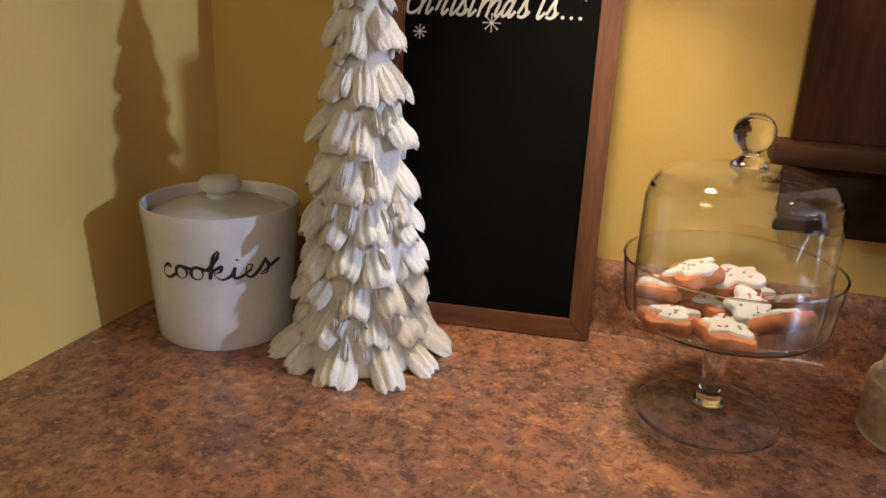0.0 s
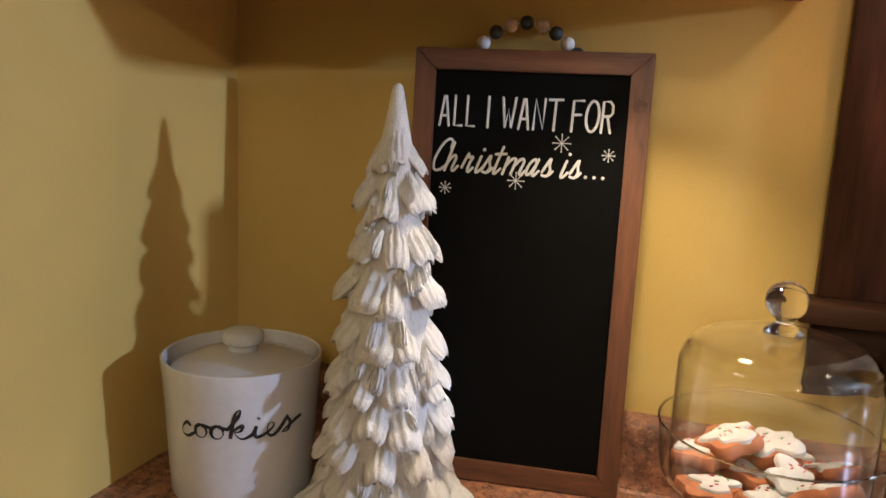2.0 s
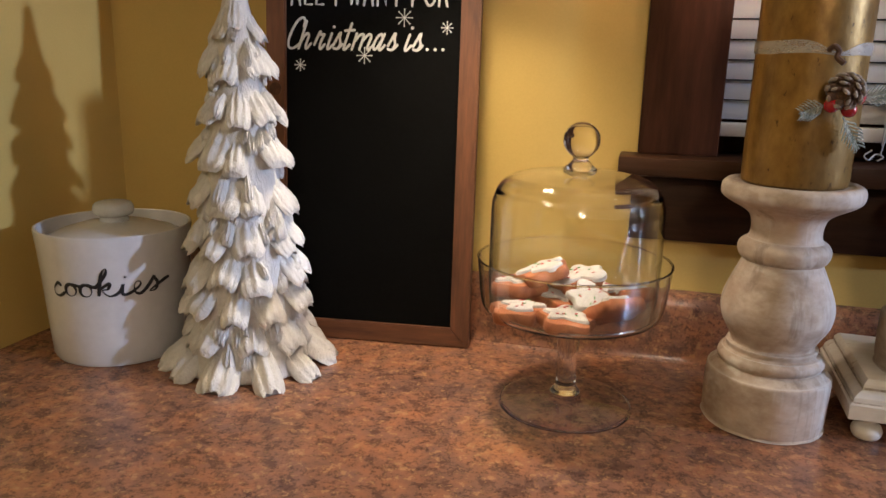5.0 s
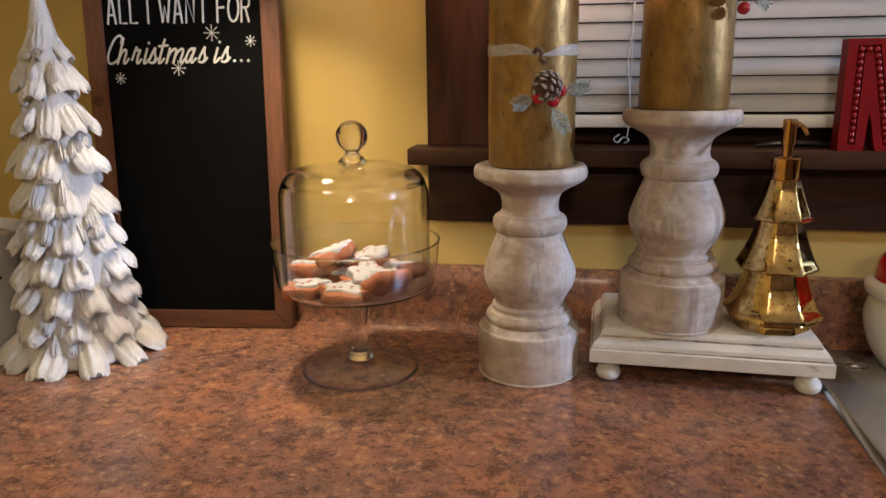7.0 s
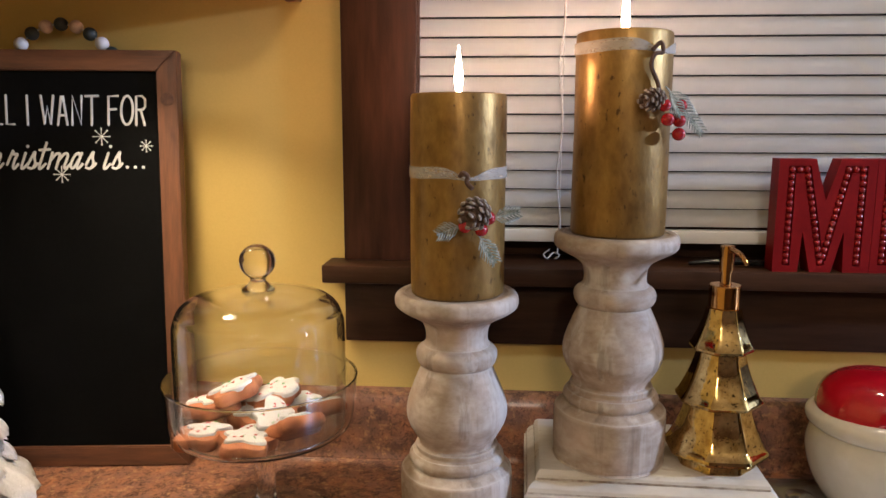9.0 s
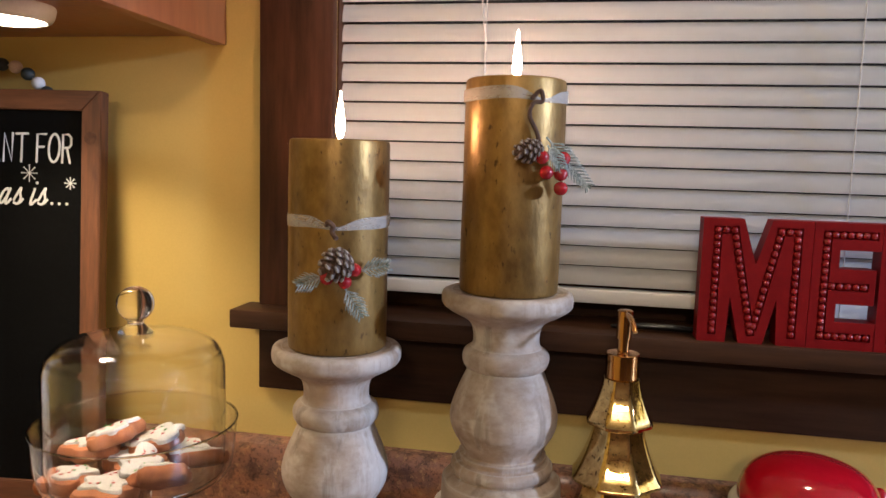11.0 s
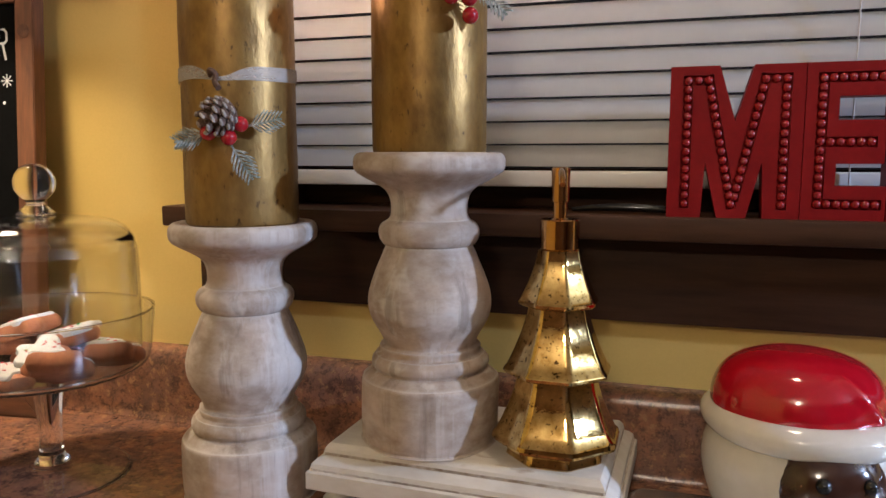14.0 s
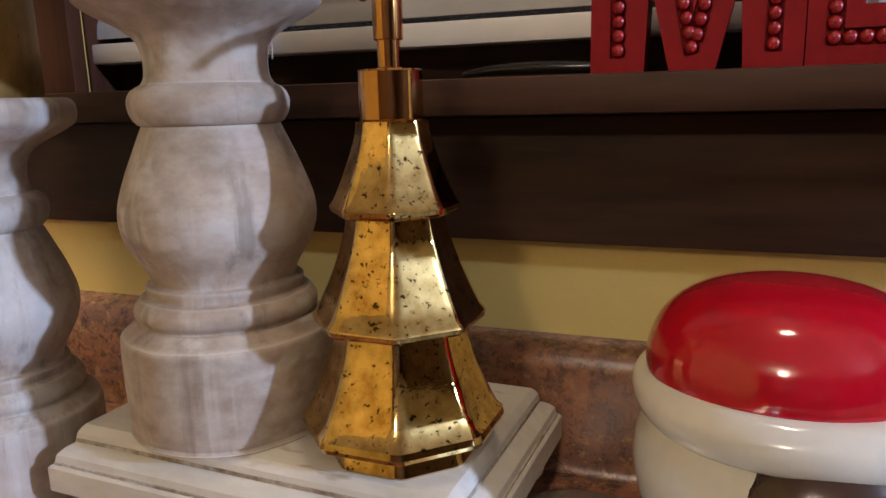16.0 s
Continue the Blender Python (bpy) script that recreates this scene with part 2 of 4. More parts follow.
streaks(LIMEWOOD, (0.46, 0.335, 0.245), (1, 1, 1.3), 8, 0.47, 0.63, 0.7)
streaks(LIMEWOOD, (0.21, 0.145, 0.095), (1, 1, 2.2), 13, 0.54, 0.70, 0.5)
streaks(LIMEWOOD, (0.68, 0.665, 0.635), (1, 1, 0.06), 26, 0.56, 0.66, 0.5)
streaks(LIMEWOOD, (0.16, 0.115, 0.080), (1, 1, 0.09), 48, 0.58, 0.68, 0.5)
edge_wear(LIMEWOOD, (0.62, 0.58, 0.52), 0.515, 0.57)
streaks(GOLDWAX, (0.11, 0.055, 0.014), (1, 1, 0.5), 9, 0.52, 0.68, 0.6)


CLEAR = glass("clear_glass")
DOMEGLASS = glass("dome_glass", (0.96, 0.965, 0.96))
THIN = glass("thin_clear_glass", (0.95, 0.955, 0.95))
THIN.node_tree.nodes["Principled BSDF"].inputs["IOR"].default_value = 1.24
PANE = glass("window_glass")
LAMPBODY = mat("white_lamp_housing", (0.66, 0.63, 0.58), (0.72, 0.70, 0.65), 20, 0.4)
LAMPGLOW = glow("lamp_diffuser", (1.0, 0.86, 0.66), 14)


# ---- mesh helpers ----
def part(name, bm, material, parent=None, label="", angle=38, smooth=True):
    bmesh.ops.recalc_face_normals(bm, faces=bm.faces)
    me = bpy.data.meshes.new(name)
    bm.to_mesh(me)
    bm.free()
    if smooth:
        me.shade_smooth()
        me.set_sharp_from_angle(angle=radians(angle))
    for m in material if isinstance(material, (list, tuple)) else (material,):
        me.materials.append(m)
    ob = new(name, me)
    if parent:
        ob.parent = parent
    if label:
        tagged(ob, label)
    return ob


def thing(name, m, label, category, group=""):
    ob = new(name)
    ob.empty_display_size = 0.02
    ob.matrix_world = m
    return tagged(ob, label, category, group)


def structure(name, bm, material, label, category, angle=38):
    return tagged(part(name, bm, material, None, "", angle), label, category, "", "structure")


def box(x0, x1, y0, y1, z0, z1, bevel=0.0, bm=None, segments=2):
    bm = bm or bmesh.new()
    made = bmesh.ops.create_cube(bm, size=1, matrix=Matrix.Translation(((x0 + x1) / 2, (y0 + y1) / 2, (z0 + z1) / 2)) @ Matrix.Diagonal((x1 - x0, y1 - y0, z1 - z0, 1)))
    if bevel:
        edges = list({e for v in made["verts"] for e in v.link_edges})
        bmesh.ops.bevel(bm, geom=edges, offset=bevel, segments=segments, profile=0.6, affect="EDGES")
    return bm


def lathe(profile, n=48, bm=None, at=(0, 0, 0), phase=0.0, wobble=None):
    """A turned form from (radius, height) pairs, from below to above."""
    bm = bm or bmesh.new()
    rings = []
    for r, z in profile:
        if r < 1e-6:
            rings.append([bm.verts.new((at[0], at[1], at[2] + z))])
        else:
            ring = []
            for i in range(n):
                a = phase + 2 * math.pi * i / n
                k = r * (wobble(a, z) if wobble else 1)
                ring.append(bm.verts.new((at[0] + k * math.cos(a), at[1] + k * math.sin(a), at[2] + z)))
            rings.append(ring)
    for a, b in zip(rings, rings[1:]):
        for i in range(n):
            j = (i + 1) % n
            if len(a) == 1 and len(b) > 1:
                bm.faces.new((a[0], b[i], b[j]))
            elif len(b) == 1 and len(a) > 1:
                bm.faces.new((a[i], b[0], a[j]))
            elif len(a) > 1:
                bm.faces.new((a[i], b[i], b[j], a[j]))
    return bm


def smoothed(profile, steps=5):
    """The profile as a smooth curve through its points."""
    pts = [Vector(p) for p in profile]
    out = []
    for i in range(len(pts) - 1):
        p0, p1, p2, p3 = pts[max(i - 1, 0)], pts[i], pts[i + 1], pts[min(i + 2, len(pts) - 1)]
        for s in range(steps):
            t = s / steps
            q = 0.5 * ((2 * p1) + (p2 - p0) * t + (2 * p0 - 5 * p1 + 4 * p2 - p3) * t * t + (3 * p1 - p0 - 3 * p2 + p3) * t ** 3)
            out.append((max(0.0, q[0]), q[1]))
    out.append(tuple(pts[-1]))
    return out


def tube(points, radius, n=8, bm=None, closed=False, taper=None, flat=None):
    """A round cord along points. flat: (normal, ratio) squeezes it along the normal."""
    bm = bm or bmesh.new()
    pts = [Vector(p) for p in points]
    rings = []
    side = None
    for i, p in enumerate(pts):
        a = pts[(i - 1) % len(pts)] if closed or i else p
        b = pts[(i + 1) % len(pts)] if closed or i < len(pts) - 1 else p
        d = (b - a).normalized()
        if side is None:
            side = d.orthogonal().normalized()
        side = (side - d * side.dot(d)).normalized()
        up = d.cross(side)
        r = radius * (taper(i / max(1, len(pts) - 1)) if taper else 1)
        ring = []
        for k in range(n):
            w = 2 * math.pi * k / n
            o = (side * math.cos(w) + up * math.sin(w)) * r
            if flat:
                nn = Vector(flat[0]).normalized()
                o -= nn * o.dot(nn) * (1 - flat[1])
            ring.append(bm.verts.new(p + o))
        rings.append(ring)
    pairs = list(zip(rings, rings[1:])) + ([(rings[-1], rings[0])] if closed else [])
    for a, b in pairs:
        for k in range(n):
            bm.faces.new((a[k], a[(k + 1) % n], b[(k + 1) % n], b[k]))
    if not closed:
        bm.faces.new(rings[0][::-1])
        bm.faces.new(rings[-1])
    return bm


def curve(points, steps=6, closed=False):
    pts = [Vector(p) for p in points]
    n = len(pts)
    out = []
    for i in range(n if closed else n - 1):
        g = (lambda k: pts[k % n]) if closed else (lambda k: pts[min(max(k, 0), n - 1)])
        p0, p1, p2, p3 = g(i - 1), g(i), g(i + 1), g(i + 2)
        for s in range(steps):
            t = s / steps
            out.append(0.5 * ((2 * p1) + (p2 - p0) * t + (2 * p0 - 5 * p1 + 4 * p2 - p3) * t * t + (3 * p1 - p0 - 3 * p2 + p3) * t ** 3))
    if not closed:
        out.append(pts[-1])
    return out


def ball(r, at=(0, 0, 0), squash=(1, 1, 1), bm=None, u=16, v=10):
    bm = bm or bmesh.new()
    bmesh.ops.create_uvsphere(bm, u_segments=u, v_segments=v, radius=r, matrix=Matrix.Translation(at) @ Matrix.Diagonal((*squash, 1)))
    return bm


def extrude_outline(outline, y0, y1, bm=None):
    """A plate from an outline in x and z, between two depths."""
    bm = bm or bmesh.new()
    a = [bm.verts.new((x, y0, z)) for x, z in outline]
    b = [bm.verts.new((x, y1, z)) for x, z in outline]
    bm.faces.new(a)
    bm.faces.new(b[::-1])
    for i in range(len(a)):
        j = (i + 1) % len(a)
        bm.faces.new((a[i], b[i], b[j], a[j]))
    return bm


# ---- setting ----
TOP, WALL_Y, WALL_X = 0.912, 0.965, -0.672
R0, R1, RB, CEILING = 5.2, 5.32, -3.2, 2.45
WX0, WX1, WZ0, WZ1 = 0.226, 1.26, 1.188, 2.0
bm = box(WALL_X - 0.12, WX0, WALL_Y, WALL_Y + 0.13, 0, CEILING)
box(WX1, R1, WALL_Y, WALL_Y + 0.13, 0, CEILING, 0, bm)
box(WX0, WX1, WALL_Y, WALL_Y + 0.13, 0, WZ0 - 0.026, 0, bm)
box(WX0, WX1, WALL_Y, WALL_Y + 0.13, WZ1, CEILING, 0, bm)
structure("wall_north", bm, WALL, "golden yellow painted wall with the window in it", "wall")
structure("wall_west", box(WALL_X - 0.12, WALL_X, RB, WALL_Y, 0, CEILING), WALL, "golden yellow painted side wall meeting the worktop", "wall")
structure("wall_east", box(R0, R1, RB, WALL_Y, 0, CEILING), DIMWALL, "plain unseen wall closing the room, dark brown to dim reflections", "wall")
structure("wall_south", box(WALL_X - 0.12, R1, RB - 0.12, RB, 0, CEILING), DIMWALL, "plain unseen wall closing the room, dark brown to dim reflections", "wall")
structure("floor", box(WALL_X - 0.12, R1, RB - 0.12, WALL_Y + 0.13, -0.1, 0), FLOOR, "brown wooden floor of the kitchen", "floor")
structure("ceiling", box(WALL_X - 0.12, R1, RB - 0.12, WALL_Y + 0.13, CEILING, CEILING + 0.1), CEIL, "plain white painted kitchen ceiling", "ceiling")

# worktop with the hole for the sink
SX0, SX1, SY0, SY1 = 0.668, 1.42, 0.385, 0.885
FRONT = 0.315
bm = bmesh.new()
loops = [[bm.verts.new((x, y, z)) for x, y in ((x0, y0), (x1, y0), (x1, y1), (x0, y1))] for z in (TOP, TOP - 0.038) for x0, x1, y0, y1 in ((WALL_X, 2.4, FRONT, 0.930), (SX0, SX1, SY0, SY1))]
for p, q in ((0, 1), (2, 3), (0, 2), (1, 3)):
    for k in range(4):
        n = (k + 1) % 4
        bm.faces.new((loops[p][k], loops[p][n], loops[q][n], loops[q][k]))
structure("worktop", bm, LAMINATE, "mottled rust-brown laminate kitchen worktop with soft sheen", "worktop")
prof = [(0.928, TOP + 0.001), (0.9305, TOP + 0.004), (0.932, TOP + 0.012), (0.932, TOP + 0.072), (0.933, TOP + 0.082), (0.938, TOP + 0.089), (0.946, TOP + 0.092), (WALL_Y, TOP + 0.092), (WALL_Y, TOP - 0.038), (0.930, TOP - 0.038)]
bm = bmesh.new()
ends = [[bm.verts.new((x, y, z)) for y, z in prof] for x in (WALL_X, 2.4)]
for i in range(len(prof)):
    j = (i + 1) % len(prof)
    bm.faces.new((ends[0][i], ends[0][j], ends[1][j], ends[1][i]))
bm.faces.new(ends[0])
bm.faces.new(ends[1])
structure("backsplash", bm, LAMINATE, "low brown laminate upstand along the wall", "backsplash", 30)
structure("base_units", box(WALL_X, 0.60, FRONT + 0.03, WALL_Y, 0, TOP - 0.038), CHERRY, "plain cherry wood base units under the worktop", "base cabinet")
structure("base_units_east", box(1.5, 2.4, FRONT + 0.03, WALL_Y, 0, TOP - 0.038), CHERRY, "plain cherry wood base units under the worktop", "base cabinet")

# window: casing, sill, apron, jambs, pane
window = thing("window_1", Matrix.Translation((0, 0, 0)), "dark-stained wood kitchen window behind closed white blinds", "window")
tagged(window, kind="structure")
part("casing", box(0.128, WX0 + 0.001, 0.9485, WALL_Y, WZ0, WZ1 + 0.1, 0.003), DARKWOOD, window, "dark red-brown stained side casing")
part("casing", box(WX1 - 0.001, WX1 + 0.1, 0.9485, WALL_Y, WZ0, WZ1 + 0.1, 0.003), DARKWOOD, window)
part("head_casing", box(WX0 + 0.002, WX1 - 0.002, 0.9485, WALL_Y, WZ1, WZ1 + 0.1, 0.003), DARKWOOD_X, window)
part("window_sill", box(0.106, WX1 + 0.122, 0.907, WALL_Y + 0.13, WZ0 - 0.024, WZ0, 0.0032), SILLWOOD, window, "dark brown stained sill board")
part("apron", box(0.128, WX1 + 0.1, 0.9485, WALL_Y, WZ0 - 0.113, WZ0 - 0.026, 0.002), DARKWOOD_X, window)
part("jamb", box(WX0, WX0 + 0.012, WALL_Y + 0.036, WALL_Y + 0.13, WZ0, WZ1), DARKWOOD, window)
part("jamb", box(WX1 - 0.012, WX1, WALL_Y + 0.036, WALL_Y + 0.13, WZ0, WZ1), DARKWOOD, window)
part("jamb_liner", box(WX0, WX0 + 0.0024, WALL_Y + 0.001, WALL_Y + 0.0355, WZ0, WZ1), DARKWOOD, window)
part("jamb_liner", box(WX1 - 0.0024, WX1, WALL_Y + 0.001, WALL_Y + 0.0355, WZ0, WZ1), DARKWOOD, window)
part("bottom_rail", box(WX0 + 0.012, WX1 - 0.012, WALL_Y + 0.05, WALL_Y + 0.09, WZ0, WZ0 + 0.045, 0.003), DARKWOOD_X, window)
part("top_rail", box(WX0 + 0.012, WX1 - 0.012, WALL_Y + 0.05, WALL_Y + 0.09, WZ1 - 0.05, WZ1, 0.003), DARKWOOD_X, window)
pane = part("pane", box(WX0 + 0.012, WX1 - 0.012, WALL_Y + 0.068, WALL_Y + 0.073, WZ0 + 0.045, WZ1 - 0.05), PANE, window)
pane.visible_shadow = False

part("crank_handle", tube(curve([(0.585, 0.948, WZ0 + 0.003), (0.61, 0.946, WZ0 + 0.0055), (0.645, 0.945, WZ0 + 0.006), (0.675, 0.946, WZ0 + 0.005), (0.70, 0.948, WZ0 + 0.003)], 5), 0.0042, 10, None, False, lambda t: 0.5 + 0.5 * math.sin(math.pi * t)), BLACKPLASTIC, window, "glossy black crank handle")

# ---- upper cabinet with its lamp ----
CX1, CY0, CZ0, CZ1 = 0.073, 0.64, 1.527, 2.28
cab = thing("upper_cabinet", Matrix.Translation((-0.3, 0.8, CZ0)), "reddish cherry wood wall cabinet seen from below", "cabinet")
part("body", box(WALL_X + 0.3, CX1 + 0.3, CY0 + 0.022 - 0.8, WALL_Y - 0.8, 0.012, CZ1 - CZ0), CHERRY, cab)
part("side_panel", box(CX1 + 0.3 - 0.018, CX1 + 0.3 + 0.002, CY0 + 0.02 - 0.8, WALL_Y - 0.8, 0, CZ1 - CZ0, 0.002), CHERRY, cab)
for x0, x1 in ((WALL_X + 0.304, -0.002), (0.002, CX1 + 0.3)):
    part("door", box(x0, x1, CY0 - 0.8, CY0 + 0.02 - 0.8, 0.002, CZ1 - CZ0, 0.003), CHERRY, cab)
lamp = thing("under_cabinet_lamp", Matrix.Translation((-0.083, 0.768, CZ0 + 0.012)), "lit round white puck lamp under the cabinet", "lamp")
part("housing", lathe([(0, 0), (0.048, 0), (0.049, -0.003), (0.047, -0.012), (0.044, -0.0165), (0.040, -0.018), (0.038, -0.016), (0, -0.016)], 48), LAMPBODY, lamp)
part("diffuser", lathe([(0, -0.0162), (0.0375, -0.0162), (0.0375, -0.0175), (0.030, -0.0195), (0, -0.0205)], 48), LAMPGLOW, lamp, "glowing frosted diffuser")

# ---- window blind ----
PITCH, BLIND_Y = 0.0249, 0.982
blind = thing("window_blind", Matrix.Translation((0.74, BLIND_Y, WZ1)), "closed white horizontal slat blind", "blind")
half = (WX1 - WX0) / 2 - 0.003
slat = bmesh.new()
rows = []
for k in range(7):
    s = (k / 6 - 0.5) * 0.0241
    y, z = 0.0022 * (1 - (2 * k / 6 - 1) ** 2), s
    a = radians(17)
    rows.append([slat.verts.new((x, -y * math.cos(a) + z * math.sin(a), z * math.cos(a) + y * math.sin(a))) for x in (-half, half)])
for a, b in zip(rows, rows[1:]):
    slat.faces.new((a[0], a[1], b[1], b[0]))
bmesh.ops.solidify(slat, geom=slat.faces[:], thickness=0.0008)
first = part("slat", slat, BLIND, blind, "", 60)
count = int((WZ1 - 0.04 - 1.246) / PITCH)
first.location = (0, 0, 1.2465 - WZ1)
for i in range(1, count):
    o = new("slat", first.data)
    o.parent = blind
    o.location = (0, 0, 1.2465 + i * PITCH - WZ1)
part("bottom_bar", box(-half, half, -0.011, 0.011, 1.213 - WZ1, 1.2305 - WZ1, 0.003), BLIND, blind)
part("head_rail", box(-half, half, -0.015, 0.02, -0.035, 0, 0.003), BLIND, blind)
for x in (0.417, 0.846, 1.14):
    part("ladder_cord", tube([(x - 0.74, -0.0135, 1.21 - WZ1), (x - 0.74, -0.0135, -0.03)], 0.0008, 6), CORD, blind)
pts = [(0.415 - 0.74 + 0.003 * math.sin(i * 0.9), -0.020 - 0.001 * math.cos(i * 0.7), 1.20 - WZ1 + i * 0.02) for i in range(38)]
part("pull_cord", tube(curve(pts, 3), 0.0009, 6), CORD, blind)
part("cord_knot", tube(curve([(-0.335, -0.022, 1.205 - WZ1), (-0.343, -0.022, 1.198 - WZ1), (-0.338, -0.024, 1.193 - WZ1), (-0.330, -0.02, 1.20 - WZ1), (-0.322, -0.022, 1.197 - WZ1), (-0.328, -0.022, 1.192 - WZ1)], 5), 0.0011, 6), CORD, blind)

# ---- sink ----
sink = thing("sink", Matrix.Translation((1.04, 0.63, TOP)), "drop-in kitchen sink with a rounded pale rim", "sink")
OX, OY = 1.04, 0.63


def rounded_rect(x0, x1, y0, y1, r, n=6):
    out = []
    for cx, cy, a0 in ((x1 - r, y1 - r, 0), (x0 + r, y1 - r, 90), (x0 + r, y0 + r, 180), (x1 - r, y0 + r, 270)):
        for i in range(n + 1):
            a = radians(a0 + 90 * i / n)
            out.append((cx + r * math.cos(a), cy + r * math.sin(a)))
    return out


def loft(loops, bm=None, cap=True):
    bm = bm or bmesh.new()
    rings = [[bm.verts.new(p) for p in loop] for loop in loops]
    for a, b in zip(rings, rings[1:]):
        for i in range(len(a)):
            j = (i + 1) % len(a)
            bm.faces.new((a[i], a[j], b[j], b[i]))
    if cap:
        bm.faces.new(rings[-1])
    return bm


def sink_loop(x0, x1, y0, y1, r, z):
    return [(x - OX, y - OY, z) for x, y in rounded_rect(x0, x1, y0, y1, r)]


loops = [sink_loop(SX0 - 0.022, SX1 + 0.022, SY0 - 0.022, SY1 + 0.018, 0.03, 0.0005),
         sink_loop(SX0 - 0.019, SX1 + 0.019, SY0 - 0.019, SY1 + 0.016, 0.028, 0.006),
         sink_loop(SX0 - 0.014, SX1 + 0.014, SY0 - 0.014, SY1 + 0.012, 0.025, 0.0075),
         sink_loop(SX0 - 0.006, SX1 + 0.006, SY0 - 0.006, SY1 + 0.006, 0.02, 0.0045),
         sink_loop(SX0 + 0.055, SX1 - 0.03, SY0 + 0.02, 0.775, 0.05, 0.004),
         sink_loop(SX0 + 0.062, SX1 - 0.036, SY0 + 0.027, 0.768, 0.05, -0.004),
         sink_loop(SX0 + 0.072, SX1 - 0.046, SY0 + 0.037, 0.758, 0.05, -0.14),
         sink_loop(SX0 + 0.11, SX1 - 0.08, SY0 + 0.07, 0.72, 0.05, -0.165)]
part("basin", loft(loops), STEEL, sink, "", 50)
part("hole_cover", lathe([(0, 0.0045), (0.016, 0.0045), (0.016, 0.007), (0.013, 0.009), (0.008, 0.0105), (0, 0.011)], 32, None, (0.712 - OX, 0.855 - OY, 0)), STEEL, sink, "round chrome cover of a tap hole")

# ---- framed chalkboard ----
BW, BH, BT, FW = 0.289, 0.55, 0.020, 0.026
board = thing("chalkboard_sign", pose(-0.076, 0.888, TOP + 0.0015, -3.5, 0, 6), "black holiday chalkboard in a brown wood frame, leaning on the wall", "sign")
part("panel", box(-BW + FW - 0.004, -FW + 0.004, 0.007, 0.013, FW - 0.004, BH - FW + 0.004), CHALK, board, "matt black writing panel")
for z0, z1 in ((0, FW), (BH, BH - FW)):
    bm = extrude_outline([(-BW, z0), (0, z0), (-FW - 0.0003, z1), (-BW + FW + 0.0003, z1)], 0, BT)
    bmesh.ops.bevel(bm, geom=bm.edges[:], offset=0.0012, segments=2, affect="EDGES")
    part("rail", bm, FRAMEWOOD_H, board)
for x0, x1 in ((0, -FW), (-BW, -BW + FW)):
    bm = extrude_outline([(x0, 0.0003), (x0, BH - 0.0003), (x1, BH - FW - 0.0003), (x1, FW + 0.0003)], -0.0005, BT)
    bmesh.ops.bevel(bm, geom=bm.edges[:], offset=0.0012, segments=2, affect="EDGES")
    part("stile", bm, FRAMEWOOD_V, board)
for z, x in ((BH - 0.062, -0.013), (0.345, -BW + 0.013)):
    part("knot", lathe([(0.0085, 0), (0.0085, 0.0007), (0.006, 0.0009), (0.004, 0.0006), (0, 0.0008)], 20, None), mat("wood_knot", (0.05, 0.018, 0.008), (0.12, 0.045, 0.02), 90, 0.6, bump=0.4), board).matrix_basis = pose(x, -0.0004, z, 90)
YT = 0.0065
GX, GZ = 0.2155 / 948, 0.0375 / 160


def written(strokes, x0, z0, slant=0.0, wide=1.0, r=0.0022, soft=True):
    """One hand-drawn letter on the board: strokes in letter units, its foot at x0 units along the line."""
    bm = bmesh.new()
    for pts in strokes:
        line = [(-0.2555 + GX * (x0 - 122 + wide * u + slant * v), YT, z0 + GZ * v) for u, v in pts]
        if len(line) == 1:
            ball(r * 1.25, line[0], (1, 0.3, 1), bm, 12, 8)
            continue
        path = curve(line, 6) if soft else line
        tube(path, r, 8, bm, False, None, ((0, 1, 0), 0.25))
        for p in (path[0], path[-1]):
            ball(r, tuple(p), (1, 0.25, 1), bm, 10, 6)
    return bm


CAPS = {
    "A": [[(0, 0), (28, 158), (38, 158), (60, 0)], [(9, 52), (52, 52)]],
    "L": [[(4, 158), (2, 2), (50, 2)]],
    "I": [[(10, 158), (8, 0)]],
    "W": [[(0, 158), (18, 2), (38, 100), (56, 2), (80, 158)]],
    "N": [[(0, 0), (8, 158), (58, 2), (66, 158)]],
    "T": [[(0, 156), (80, 158)], [(40, 156), (34, 0)]],
    "F": [[(0, 0), (6, 156), (66, 158)], [(4, 84), (50, 86)]],
    "R": [[(0, 0), (6, 158), (44, 158), (62, 140), (62, 100), (46, 84), (6, 82)], [(32, 82), (54, 0)]],
}
for ch, x in (("A", 124), ("L", 205), ("L", 274), ("I", 386), ("W", 472), ("A", 562), ("N", 642), ("T", 722), ("F", 846), ("R", 1002)):
    part("letter", written(CAPS[ch], x - 3, 0.4555, 0, 0.88, 0.0016, False), WHITEPRINT, board)
part("letter", written([[(955 + 33 * math.sin(a) - 4 * math.cos(a), 80 - 78 * math.cos(a)) for a in [2 * math.pi * i / 28 for i in range(29)]]], -5, 0.4555, r=0.0016), WHITEPRINT, board)
